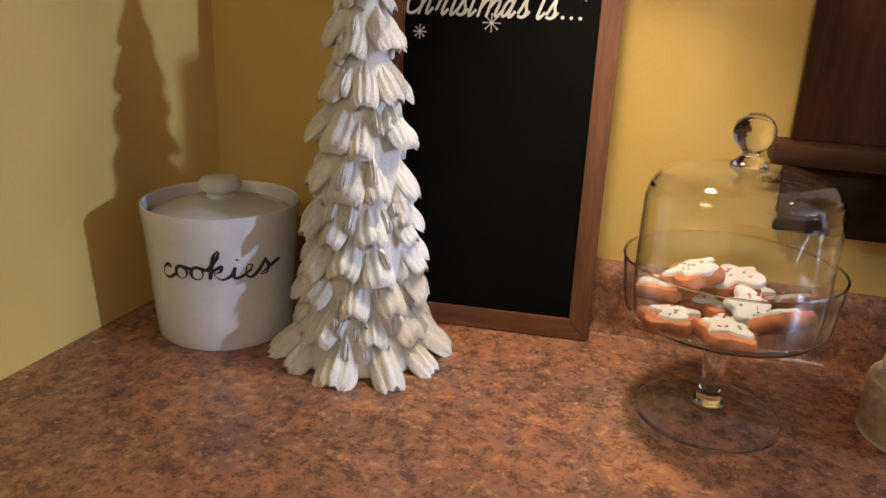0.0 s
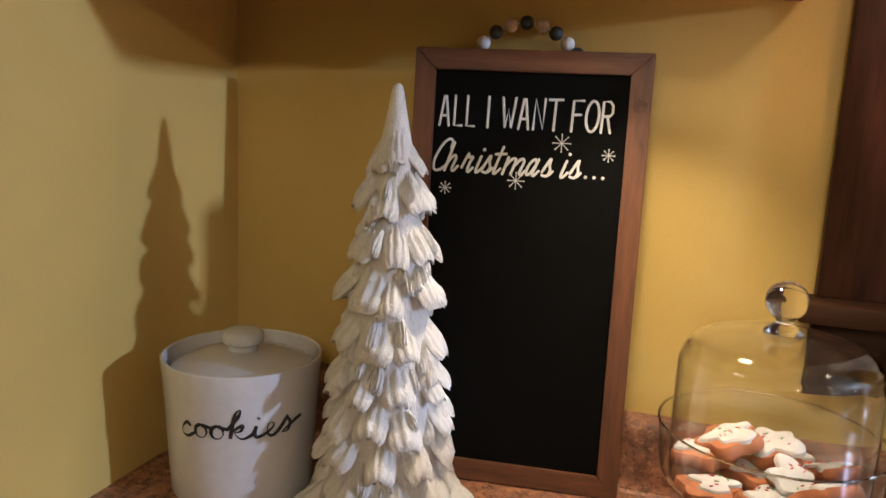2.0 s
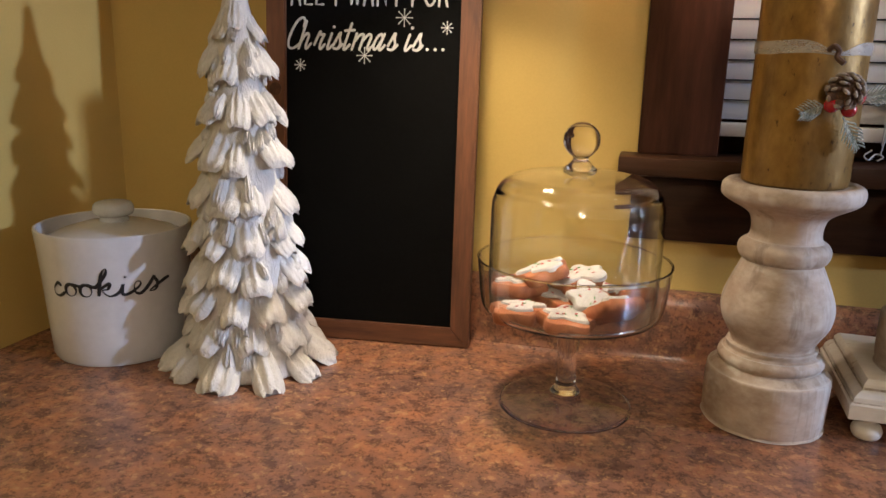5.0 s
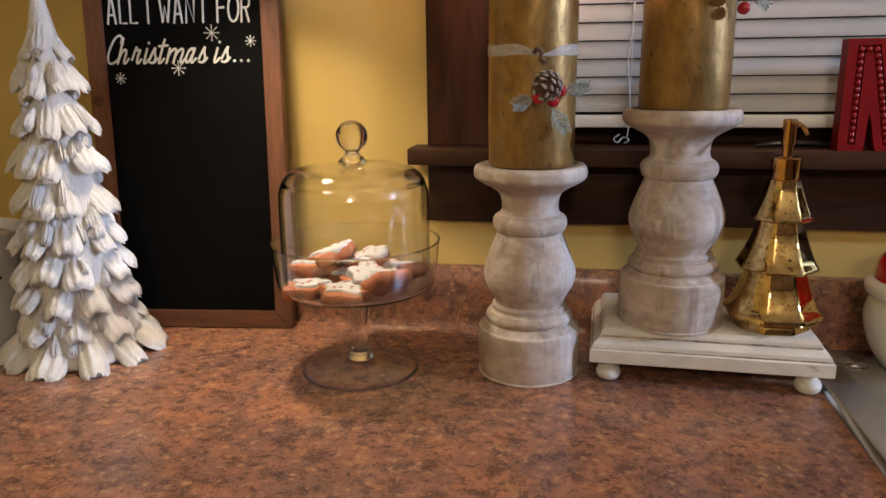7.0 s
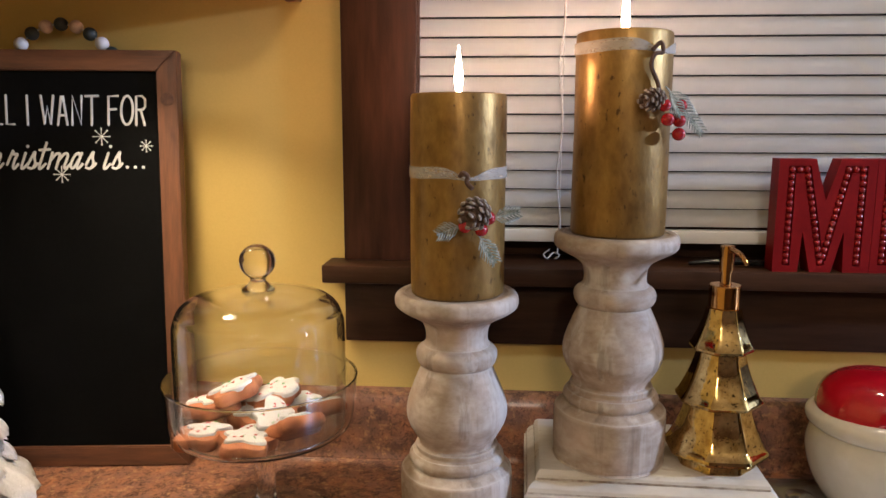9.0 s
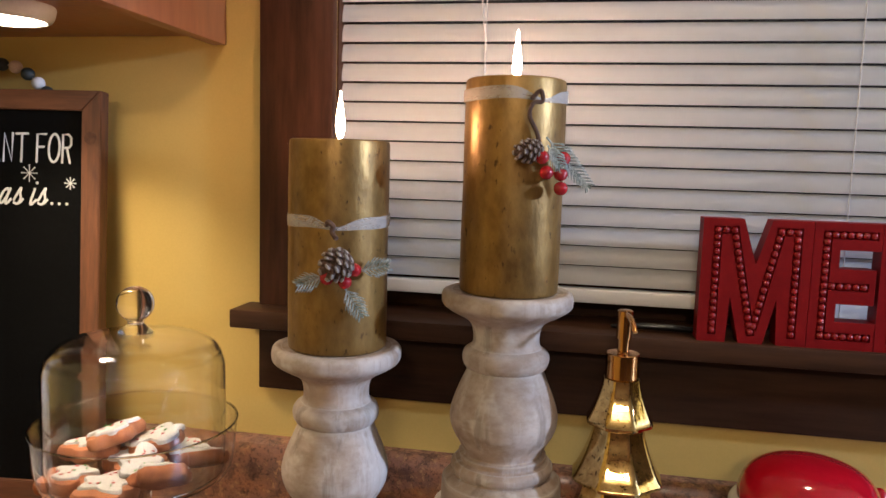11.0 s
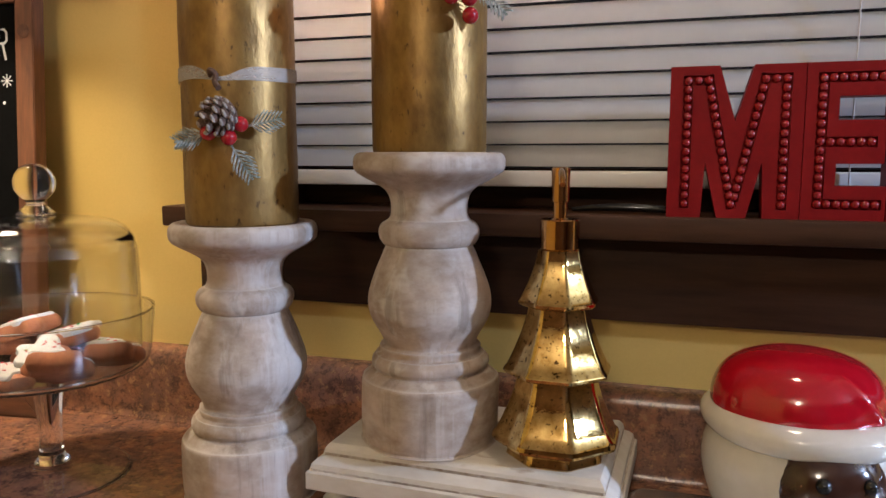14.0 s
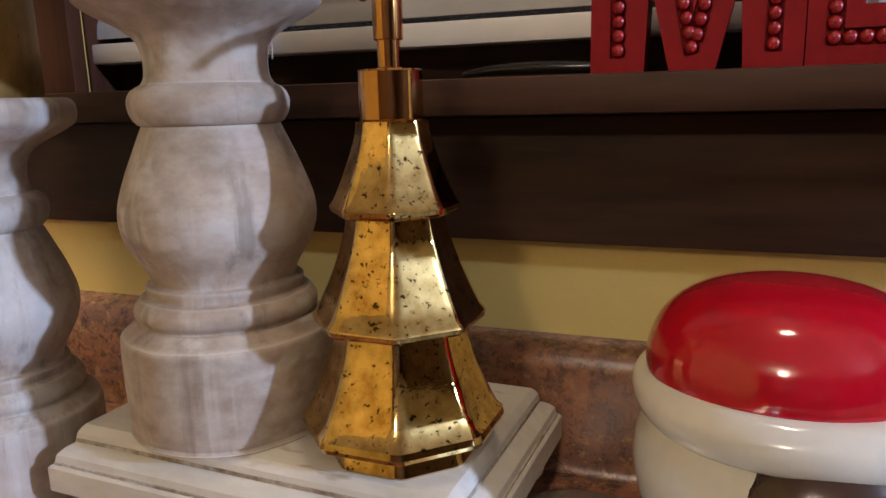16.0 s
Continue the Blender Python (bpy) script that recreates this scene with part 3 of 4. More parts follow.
SCRIPT = {
    "C": [[(80, 122), (78, 154), (58, 170), (32, 150), (16, 100), (12, 50), (24, 10), (48, 0), (72, 12), (92, 36)]],
    "h": [[(0, 152), (0, 0)], [(0, 36), (14, 72), (30, 84), (40, 66), (38, 16), (48, 0), (66, 28)]],
    "r": [[(-8, 22), (4, 96), (12, 78), (34, 80), (28, 50), (28, 14), (38, 0), (54, 24)]],
    "i": [[(0, 86), (-2, 14), (8, 0), (28, 26)], [(2, 122)]],
    "s": [[(-18, 22), (2, 92), (8, 62), (22, 28), (12, 2), (-12, 6)], [(12, 2), (24, 10), (36, 28)]],
    "t": [[(2, 142), (-2, 16), (8, 0), (28, 26)], [(-26, 102), (30, 106)]],
    "m": [[(0, 88), (0, 0)], [(0, 40), (14, 76), (28, 84), (34, 68), (33, 0)], [(33, 40), (48, 76), (60, 84), (68, 66), (65, 14), (73, 0), (86, 24)]],
    "a": [[(40, 66), (26, 86), (8, 70), (0, 34), (8, 4), (24, 10), (40, 56)], [(44, 86), (38, 16), (48, 0), (66, 26)]],
    ".": [[(0, 8)]],
}
for ch, x, wide in (("C", 76, 1), ("h", 165, 1), ("r", 262, 1), ("i", 340, 1), ("s", 388, 1), ("t", 440, 1), ("m", 490, 1.36), ("a", 612, 1), ("s", 716, 1), ("i", 806, 1), ("s", 866, 1), (".", 936, 1), (".", 982, 1), (".", 1028, 1)):
    part("letter", written(SCRIPT[ch], x - 1, 0.3990, 0.34, wide, 0.0017), WHITEPRINT, board)


def snowflake(r):
    bm = bmesh.new()
    for i in range(4):
        a = math.pi * i / 4
        c, s = math.cos(a), math.sin(a)
        tube([(-r * c, 0, -r * s), (r * c, 0, r * s)], 0.0006, 5, bm)
        for e in (-1, 1):
            ball(0.0011, (e * r * c, 0, e * r * s), (1, 0.5, 1), bm, 8, 5)
    return bm


for x, z, r in ((-0.1015, 0.4405, 0.0105), (-0.0445, 0.4285, 0.0072), (-0.2435, 0.3775, 0.0072), (-0.1545, 0.3915, 0.010)):
    part("snowflake", snowflake(r), WHITEPRINT, board).location = (x, YT, z)
arc = [(-0.231, -0.004), (-0.220, 0.010), (-0.207, 0.022), (-0.191, 0.030), (-0.174, 0.033), (-0.157, 0.030), (-0.142, 0.022), (-0.129, 0.011), (-0.118, 0.0), (-0.104, -0.004), (-0.092, -0.004), (-0.080, -0.006)]
for i, (x, z) in enumerate(arc):
    m = (BEAD_G, BEAD_W, BEAD_G, BEAD_N, BEAD_G, BEAD_N, BEAD_G, BEAD_W, BEAD_G, BEAD_W, BEAD_G, BEAD_W)[i]
    part("bead", ball(0.0088, (-0.222 + (x + 0.231) * 1.15, BT + 0.009, BH + z * 1.12)), m, board)
part("cord", tube(curve([(-0.222 + (x + 0.231) * 1.15, BT + 0.009, BH + z * 1.12) for x, z in arc], 3), 0.0012, 6), CORD, board)

# ---- cookie jar ----
JC = (-0.531, 0.760)
jar = thing("cookie_jar", Matrix.Translation((*JC, TOP)) @ Matrix.Diagonal((1.02, 1.02, 0.975, 1)), "white ceramic cookie jar with black script and a sunk lid", "jar")
part("body", lathe([(0, 0.004), (0.076, 0.004), (0.078, 0), (0.082, 0.001), (0.0845, 0.006), (0.0865, 0.04), (0.0895, 0.10), (0.0925, 0.15), (0.0945, 0.172), (0.0942, 0.1745), (0.0925, 0.1755), (0.0905, 0.1745), (0.090, 0.172), (0.089, 0.15), (0.083, 0.012), (0, 0.012)], 96), CERAMIC, jar)
lid = part("lid", lathe([(0, 0.150), (0.0835, 0.150), (0.0850, 0.152), (0.0850, 0.156), (0.083, 0.159), (0.070, 0.166), (0.045, 0.174), (0.02, 0.178), (0, 0.178)], 96), CERAMIC, jar)
part("knob", lathe(smoothed([(0.0, 0.1775), (0.017, 0.1775), (0.017, 0.184), (0.0235, 0.188), (0.0250, 0.195), (0.0215, 0.2025), (0.010, 0.2055), (0, 0.2058)], 4), 40), KNOB, lid, "pale grey button knob")


def stroke(bm, pts, r):
    """A brush stroke laid round the jar: x runs along its wall, z up."""
    out = []
    for x, z in (p[:2] for p in curve([(*p, 0) for p in pts], 7)):
        rad = 0.0845 + 0.0585 * z
        a = radians(-90) + 1.13 * x / 0.091
        out.append((rad * math.cos(a), rad * math.sin(a), z))
    mid = out[len(out) // 2]
    tube(out, r, 6, bm, False, lambda t: 0.75 + 0.45 * math.sin(t * 9), ((mid[0], mid[1], 0), 0.3))


def ring(cx, cz, rx, rz, tail):
    pts = [(cx + rx * math.cos(a), cz + rz * math.sin(a)) for a in (0.9, 1.7, 2.6, 3.5, 4.3, 5.2, 6.1, 7.0, 7.6)]
    return pts + tail


W0, Z0 = -0.070, 0.098
ink = bmesh.new()
stroke(ink, [(W0 + 0.0215, Z0 + 0.013), (W0 + 0.017, Z0 + 0.017), (W0 + 0.011, Z0 + 0.010), (W0 + 0.011, Z0 + 0.002), (W0 + 0.018, Z0), (W0 + 0.026, Z0 + 0.006)], 0.0019)
stroke(ink, ring(W0 + 0.033, Z0 + 0.009, 0.0062, 0.008, [(W0 + 0.045, Z0 + 0.014)]), 0.0019)
stroke(ink, ring(W0 + 0.050, Z0 + 0.009, 0.0062, 0.008, [(W0 + 0.060, Z0 + 0.014), (W0 + 0.066, Z0 + 0.022)]), 0.0019)
stroke(ink, [(W0 + 0.060, Z0 + 0.012), (W0 + 0.071, Z0 + 0.030), (W0 + 0.072, Z0 + 0.038), (W0 + 0.067, Z0 + 0.030), (W0 + 0.063, Z0 + 0.002)], 0.0019)
stroke(ink, [(W0 + 0.064, Z0 + 0.010), (W0 + 0.074, Z0 + 0.018), (W0 + 0.073, Z0 + 0.011), (W0 + 0.067, Z0 + 0.009), (W0 + 0.074, Z0 + 0.001), (W0 + 0.084, Z0 + 0.006), (W0 + 0.088, Z0 + 0.016)], 0.0019)
stroke(ink, [(W0 + 0.088, Z0 + 0.016), (W0 + 0.087, Z0 + 0.003), (W0 + 0.094, Z0 + 0.003), (W0 + 0.104, Z0 + 0.011), (W0 + 0.105, Z0 + 0.017), (W0 + 0.100, Z0 + 0.016), (W0 + 0.099, Z0 + 0.005), (W0 + 0.105, Z0 + 0.001), (W0 + 0.113, Z0 + 0.009), (W0 + 0.121, Z0 + 0.022)], 0.0019)
stroke(ink, [(W0 + 0.119, Z0 + 0.020), (W0 + 0.124, Z0 + 0.013), (W0 + 0.122, Z0 + 0.003), (W0 + 0.115, Z0 + 0.002), (W0 + 0.118, Z0 + 0.005), (W0 + 0.131, Z0 + 0.013), (W0 + 0.139, Z0 + 0.016)], 0.0019)
stroke(ink, [(W0 + 0.0895, Z0 + 0.0245), (W0 + 0.0905, Z0 + 0.026)], 0.0022)
writing = part("writing", ink, BLACKINK, jar, "black cursive word")
writing.rotation_euler = (0, 0, radians(29))

# ---- white ceramic tree ----
TC, TH = (-0.337, 0.757), 0.499
tree = bmesh.new()
rng = random.Random(5)
fir = thing("ceramic_tree", pose(*TC, TOP, 0, 0, 20), "glittered white ceramic Christmas tree with drooping branches", "tree figurine")
lathe(smoothed([(0.0, 0.0), (0.074, 0.0), (0.076, 0.02), (0.063, 0.07), (0.056, 0.12), (0.050, 0.18), (0.041, 0.27), (0.029, 0.36), (0.0205, 0.42), (0.0150, 0.447), (0.0095, 0.475), (0.0068, 0.490), (0.0045, 0.4965), (0.002, 0.4988), (0, 0.499)], 4), 40, tree)


def frond(a, r_in, z_in, r_out, z_out, w, twist=0.0, thick=0.010, flare=2.1):
    """A drooping, ribbed branch with a thick rounded tip that curls back under."""
    n, m = 15, 48
    d = Vector((math.cos(a), math.sin(a), 0))
    s = Vector((-math.sin(a), math.cos(a), 0))
    grain = rng.uniform(8.5, 12.5)
    rows = []
    for i in range(n + 1):
        t = i / n
        grow = 0.36 + 0.64 * t ** 0.8
        tip = 1.0 if t < 0.82 else math.sqrt(max(0.0, 1 - 0.80 * ((t - 0.82) / 0.18) ** 2))
        r = r_in + (r_out - r_in) * t ** flare
        z = z_in + (z_out - z_in) * t
        row = []
        for k in range(m):
            u = 2 * math.pi * k / m
            x, y = math.cos(u), math.sin(u)
            ridge = math.cos(math.asin(max(-1, min(1, x))) * grain + 2.2 * twist)
            rib = 1 + 0.20 * min(1, 1.6 * t) * ridge * (1 if y > 0 else 0)
            h = thick * (0.45 + 0.55 * math.sin(math.pi * min(1, 0.2 + 0.62 * t))) * tip * (y * rib if y > 0 else y * 0.5)
            ragged = 0.0022 * ridge * max(0.0, t - 0.6) / 0.4
            p = d * (r + h * 0.55 + ragged * 0.5) + s * (x * w * grow * (0.35 + 0.65 * tip) + twist * t * 0.005) + Vector((0, 0, z + h * 0.83 - 0.35 * abs(x) * w * t - ragged))
            row.append(tree.verts.new(p + noise.noise_vector(p * 260) * 0.0007 + noise.noise_vector(p * 90) * 0.0012))
        rows.append(row)
    for r0, r1 in zip(rows, rows[1:]):
        for k in range(m):
            j = (k + 1) % m
            tree.faces.new((r0[k], r0[j], r1[j], r1[k]))
    tree.faces.new(rows[0][::-1])
    tree.faces.new(rows[-1])


part("core", tree, TREEWHITE, fir, "", 75)
TIERS = [(0.000, 0.106, 10), (0.040, 0.083, 10), (0.078, 0.079, 9), (0.118, 0.076, 9), (0.160, 0.071, 9), (0.208, 0.067, 8), (0.260, 0.061, 8), (0.312, 0.051, 7), (0.360, 0.043, 6), (0.407, 0.032, 6)]


def reach(z):
    """The tree's body under its branches, by height."""
    return 0.066 * (1 - z / 0.52) ** 0.85


for i, (z, r, n) in enumerate(TIERS):
    tree = bmesh.new()
    last = i == len(TIERS) - 1
    rise = 0.046 if last else 0.058 - 0.001 * i
    for k in range(n):
        a = 2 * math.pi * (k + rng.uniform(-0.18, 0.18)) / n + 0.55 * i
        low = max(0.001, z + rng.uniform(-0.005, 0.009))
        out = r * rng.uniform(0.93, 1.05)
        w = 2.05 * r / n * rng.uniform(0.8, 1.25) + 0.003
        frond(a, reach(z + rise) * 0.80, low + rise * rng.uniform(0.85, 1.1), out, low + 0.002, w, rng.uniform(-1, 1), 0.0155 if i == 0 else 0.0105 if not last else 0.006)
    for k in range(0 if last else int(2.0 * n)):
        a = rng.uniform(0, 2 * math.pi)
        up = rng.uniform(0.006, 0.058)
        size = rng.choice((0.55, 0.7, 0.8, 1.0, 1.25))
        body = reach(z) + (r - reach(z)) * max(0.0, 1 - up / rise) ** 2.1
        long = rng.uniform(0.022, 0.030) * size
        frond(a, max(0.004, body - 0.014), z + up + long, body + rng.uniform(-0.001, 0.0045), max(z + up, 0.004), rng.uniform(0.0066, 0.0088) * size * (0.75 + 3 * r), rng.uniform(-1.5, 1.5), 0.0105 * (0.6 + 0.4 * size), 1.5)
    for v in tree.verts:
        v.co.z = max(v.co.z, 0.0)
    part("branch_tier", tree, TREEWHITE, fir, "", 75)

# ---- glass stand with dome ----
SC = (0.070, 0.762)
stand = thing("cake_stand", Matrix.Translation((*SC, TOP)), "clear glass footed cake stand with a high rim", "cake stand")
part("foot", lathe(smoothed([(0.0, 0.0), (0.072, 0.0), (0.0742, 0.0018), (0.0732, 0.0038), (0.050, 0.0058), (0.025, 0.0085), (0.0185, 0.0110), (0.0165, 0.0135), (0, 0.014)], 4), 64), CLEAR, stand).visible_shadow = False
part("stem", lathe(smoothed([(0.0, 0.0142), (0.0160, 0.0142), (0.0165, 0.0170), (0.0125, 0.0225), (0.0112, 0.036), (0.0122, 0.065), (0.0150, 0.094), (0.0180, 0.1075), (0, 0.1086)], 4), 48), CLEAR, stand)
PLATE = smoothed([(0.0, 0.1090), (0.040, 0.1092), (0.074, 0.1105), (0.0925, 0.1135), (0.1005, 0.1200), (0.1038, 0.1340), (0.1056, 0.1530), (0.1076, 0.1742)], 5)
wall = []
for i, (r, z) in enumerate(PLATE):
    (r0, z0), (r1, z1) = PLATE[max(i - 1, 0)], PLATE[min(i + 1, len(PLATE) - 1)]
    k = math.hypot(r1 - r0, z1 - z0)
    wall.append((max(0.0, r - 0.0022 * (z1 - z0) / k), z + 0.0022 * (r1 - r0) / k))
part("plate", lathe(PLATE + wall[::-1], 96), THIN, stand, "", 60)
part("rim", tube([(0.1070 * math.cos(2 * math.pi * i / 72), 0.1070 * math.sin(2 * math.pi * i / 72), 0.1750) for i in range(72)], 0.0011, 8, None, True), CLEAR, stand, "rounded glass lip")
dome = thing("glass_dome", Matrix.Translation((*SC, TOP + 0.1175)) @ Matrix.Diagonal((1, 1, 0.979, 1)), "clear glass cake dome with a ball knob", "dome")
OUTER = smoothed([(0.0920, 0.0), (0.0945, 0.030), (0.0945, 0.110), (0.0925, 0.128), (0.0860, 0.1430), (0.0740, 0.1520), (0.0550, 0.1570), (0.0300, 0.1595), (0.0, 0.1602)], 5)
wall = []
for i, (r, z) in enumerate(OUTER):
    (r0, z0), (r1, z1) = OUTER[max(i - 1, 0)], OUTER[min(i + 1, len(OUTER) - 1)]
    k, w = math.hypot(r1 - r0, z1 - z0), 0.0022 + 0.0022 * (z > 0.135)
    wall.append((max(0.0, r - w * (z1 - z0) / k), z + w * (r1 - r0) / k))
wall[-1] = (0.0, wall[-2][1])
shell = lathe(wall[::-1] + OUTER, 96)
part("shell", shell, DOMEGLASS, dome, "", 60).visible_shadow = False
part("lip", tube([(0.0912 * math.cos(2 * math.pi * i / 72), 0.0912 * math.sin(2 * math.pi * i / 72), 0.0005) for i in range(72)], 0.0012, 8, None, True), CLEAR, dome)
part("knob", lathe(smoothed([(0.0, 0.1606), (0.017, 0.1606), (0.0175, 0.163), (0.012, 0.168), (0.0085, 0.172), (0.009, 0.175), (0.0135, 0.179), (0.0185, 0.186), (0.0198, 0.1935), (0.0185, 0.201), (0.0135, 0.208), (0.006, 0.2125), (0, 0.213)], 4), 48), CLEAR, dome)


# ---- cookies ----
def cookie(m, lobes, r, cover, seed):
    """A puffy gingerbread biscuit with its part of icing and a few sprinkles."""
    rg = random.Random(seed)
    th = thing("gingerbread_cookie", m, "orange-brown gingerbread cookie with white icing and sprinkles", "cookie", "cookies under the dome")

    def edge(a):
        return r * (1 + 0.15 * math.cos(lobes * a) + 0.05 * math.sin(2 * a + seed))

    bm = bmesh.new()
    n = 48
    rings = [(0.0, 0.0), (0.86, 0.0), (0.96, 0.0020), (1.0, 0.0055), (0.985, 0.0090), (0.92, 0.0118), (0.6, 0.0130), (0, 0.0132)]
    last = None
    for k, z in rings:
        cur = [bm.verts.new((0, 0, z))] if k == 0 else [bm.verts.new((edge(2 * math.pi * i / n) * k * math.cos(2 * math.pi * i / n), edge(2 * math.pi * i / n) * k * math.sin(2 * math.pi * i / n), z)) for i in range(n)]
        if last:
            for i in range(n):
                j = (i + 1) % n
                if len(last) == 1:
                    bm.faces.new((last[0], cur[j], cur[i]))
                elif len(cur) == 1:
                    bm.faces.new((last[i], last[j], cur[0]))
                else:
                    bm.faces.new((last[i], last[j], cur[j], cur[i]))
        last = cur
    part("biscuit", bm, COOKIE, th)
    bm = bmesh.new()
    c = Vector((r * 0.55 * (1 - cover), 0, 0))
    prev = None
    for k, z in ((1.0, 0.0095), (1.0, 0.0130), (0.93, 0.0148), (0.6, 0.0155), (0, 0.0157)):
        cur = []
        for i in range(n if k else 1):
            a = 2 * math.pi * i / n
            rad = edge(a) * (0.28 + 0.58 * cover) * k * (1 + 0.16 * math.sin(3 * a + seed) + 0.09 * math.sin(7 * a + 2 * seed))
            cur.append(bm.verts.new((c.x + rad * math.cos(a), c.y + rad * math.sin(a), z)))
        if prev:
            for i in range(n):
                j = (i + 1) % n
                bm.faces.new((prev[i], prev[j], cur[0]) if len(cur) == 1 else (prev[i], prev[j], cur[j], cur[i]))
        else:
            bm.faces.new(cur[::-1])
        prev = cur
    part("icing", bm, ICING, th)
    for i in range(9):
        a, d = rg.uniform(0, 6.28), r * (0.3 + 0.5 * cover) * math.sqrt(rg.random()) * 0.85
        s = part("sprinkle", tube([(-0.0016, 0, 0), (0.0016, 0, 0)], 0.0006, 5), SPRINK_R if i % 3 else SPRINK_G, th)
        s.matrix_basis = pose(c.x + d * math.cos(a), d * math.sin(a), 0.0159, 0, 0, rg.uniform(0, 180))
    return th


PZ = TOP + 0.1118
COOKIES = [(-0.055, -0.050, 0.0, 0, 0, 20, 5, 0.034, 0.66), (0.000, -0.066, 0.0, 6, 0, 100, 5, 0.036, 0.80), (0.050, -0.040, 0.012, 34, 8, 200, 5, 0.037, 0.92), (0.068, 0.022, 0.012, 24, 10, 190, 5, 0.034, 0.85),
           (-0.062, 0.004, 0.017, 3, 6, 140, 5, 0.036, 0.72), (-0.012, 0.010, 0.003, 3, 0, 60, 5, 0.036, 0.9), (0.022, 0.058, 0.003, 0, 5, 10, 5, 0.034, 0.9), (-0.040, 0.056, 0.003, 0, 0, 10, 5, 0.032, 0.8),
           (-0.034, 0.012, 0.038, 9, -17, 330, 5, 0.038, 0.80), (0.008, 0.026, 0.026, 12, 6, 250, 5, 0.034, 1.32), (0.022, -0.020, 0.017, 26, -6, 40, 5, 0.026, 1.30)]
for i, (x, y, z, rx, ry, rz, lobes, r, cover) in enumerate(COOKIES):
    cookie(pose(SC[0] + 0.98 * x, SC[1] + 0.90 * y, PZ + 0.85 * z, rx, ry, rz) @ Matrix.Diagonal((1, 1, 1.25, 1)), lobes, 0.84 * r, cover, i + 1)

# ---- turned candle holders ----
PROFILE = [(0, 0.0), (0.0600, 0.0), (0.0632, 0.003), (0.0646, 0.012), (0.0652, 0.036), (0.0650, 0.058), (0.0638, 0.0622),
           (0.0560, 0.0690), (0.0532, 0.0698), (0.0528, 0.0712), (0.0552, 0.0750), (0.0548, 0.0800), (0.0512, 0.0848),
           (0.0468, 0.0868), (0.0474, 0.0925), (0.0432, 0.0948), (0.0462, 0.1030), (0.0545, 0.1180), (0.0578, 0.1310), (0.0570, 0.1440), (0.0520, 0.1600), (0.0455, 0.1760), (0.0402, 0.1885),
           (0.0428, 0.1902), (0.0458, 0.1955), (0.0466, 0.2030), (0.0438, 0.2090), (0.0382, 0.2125),
           (0.0356, 0.2180), (0.0358, 0.2290), (0.0392, 0.2385), (0.0480, 0.2455), (0.0600, 0.2520), (0.0682, 0.2580), (0.0700, 0.2645), (0.0690, 0.2712), (0.0650, 0.2748), (0.0590, 0.2742), (0.0550, 0.2730), (0, 0.2730)]
PLINTH = 0.980
H1, H2 = (0.290, 0.793), (0.470, 0.821)


def holder(at, z, turn, tall, label):
    th = thing("candle_holder", pose(*at, z, 0, 0, turn) @ Matrix.Diagonal((1, 1, tall, 1)), label, "candle holder", "turned candle holders")
    cuts = (6, 12, 22, 27, len(PROFILE) - 1)
    names = ("base", "collar", "bulb", "neck_ring", "cup")
    start = 0
    for name, end in zip(names, cuts):
        rows = PROFILE[start:end + 1]
        sm = smoothed(rows, 4)
        if start:
            sm = [(0, sm[0][1])] + sm
        if sm[-1][0] > 0:
            sm = sm + [(0, sm[-1][1])]
        part(name, lathe(sm, 72, None, (0, 0, 0), 0, lambda a, q: 1 + 0.008 * math.sin(3 * a + 20 * q) + 0.005 * math.sin(7 * a - 33 * q) + 0.003 * math.sin(13 * a + 61 * q)), LIMEWOOD, th, "", 34)
        start = end
    return th


holder(H1, TOP, 0, 0.986, "whitewashed turned wood candle holder standing on the worktop")
holder(H2, PLINTH, 140, 0.978, "whitewashed turned wood candle holder standing on the white tray")


# ---- gold pillar candles with flames ----
def candle(at, z, turn, label):
    th = thing("pillar_candle", pose(*at, z, 0, 0, turn) @ Matrix.Diagonal((1.03, 1.03, 1, 1)), label, "candle", "gold pillar candles")
    h = 0.220
    wob = lambda a, q: 1 + 0.006 * math.sin(2 * a + 9 * q) + 0.004 * math.sin(5 * a - 24 * q)
    part("wax", lathe([(0, 0), (0.048, 0), (0.0502, 0.002), (0.0508, 0.006), (0.0510, 0.05), (0.0507, 0.11), (0.0510, 0.17), (0.0506, h - 0.004), (0.0500, h - 0.001), (0.0485, h), (0.0465, h - 0.002), (0.040, h - 0.010), (0.02, h - 0.014), (0, h - 0.014)], 80, None, (0, 0, 0), 0, wob), GOLDWAX, th)
    part("wick", tube([(0, 0, h - 0.015), (0.0005, 0, h - 0.004), (0.002, 0, h + 0.003)], 0.0012, 7), WICK, th)
    part("flame", lathe(smoothed([(0, h - 0.002), (0.0028, h + 0.004), (0.0045, h + 0.013), (0.0041, h + 0.023), (0.0025, h + 0.036), (0.0009, h + 0.046), (0, h + 0.052)], 4), 20), FLAME, th, "bright yellow-white flame")
    return th


Z1, Z2 = TOP + 0.2732 * 0.986, PLINTH + 0.2732 * 0.978
candle(H1, Z1, 0, "burning gold pillar candle on the lower holder")
candle(H2, Z2, 90, "burning gold pillar candle on the raised holder")


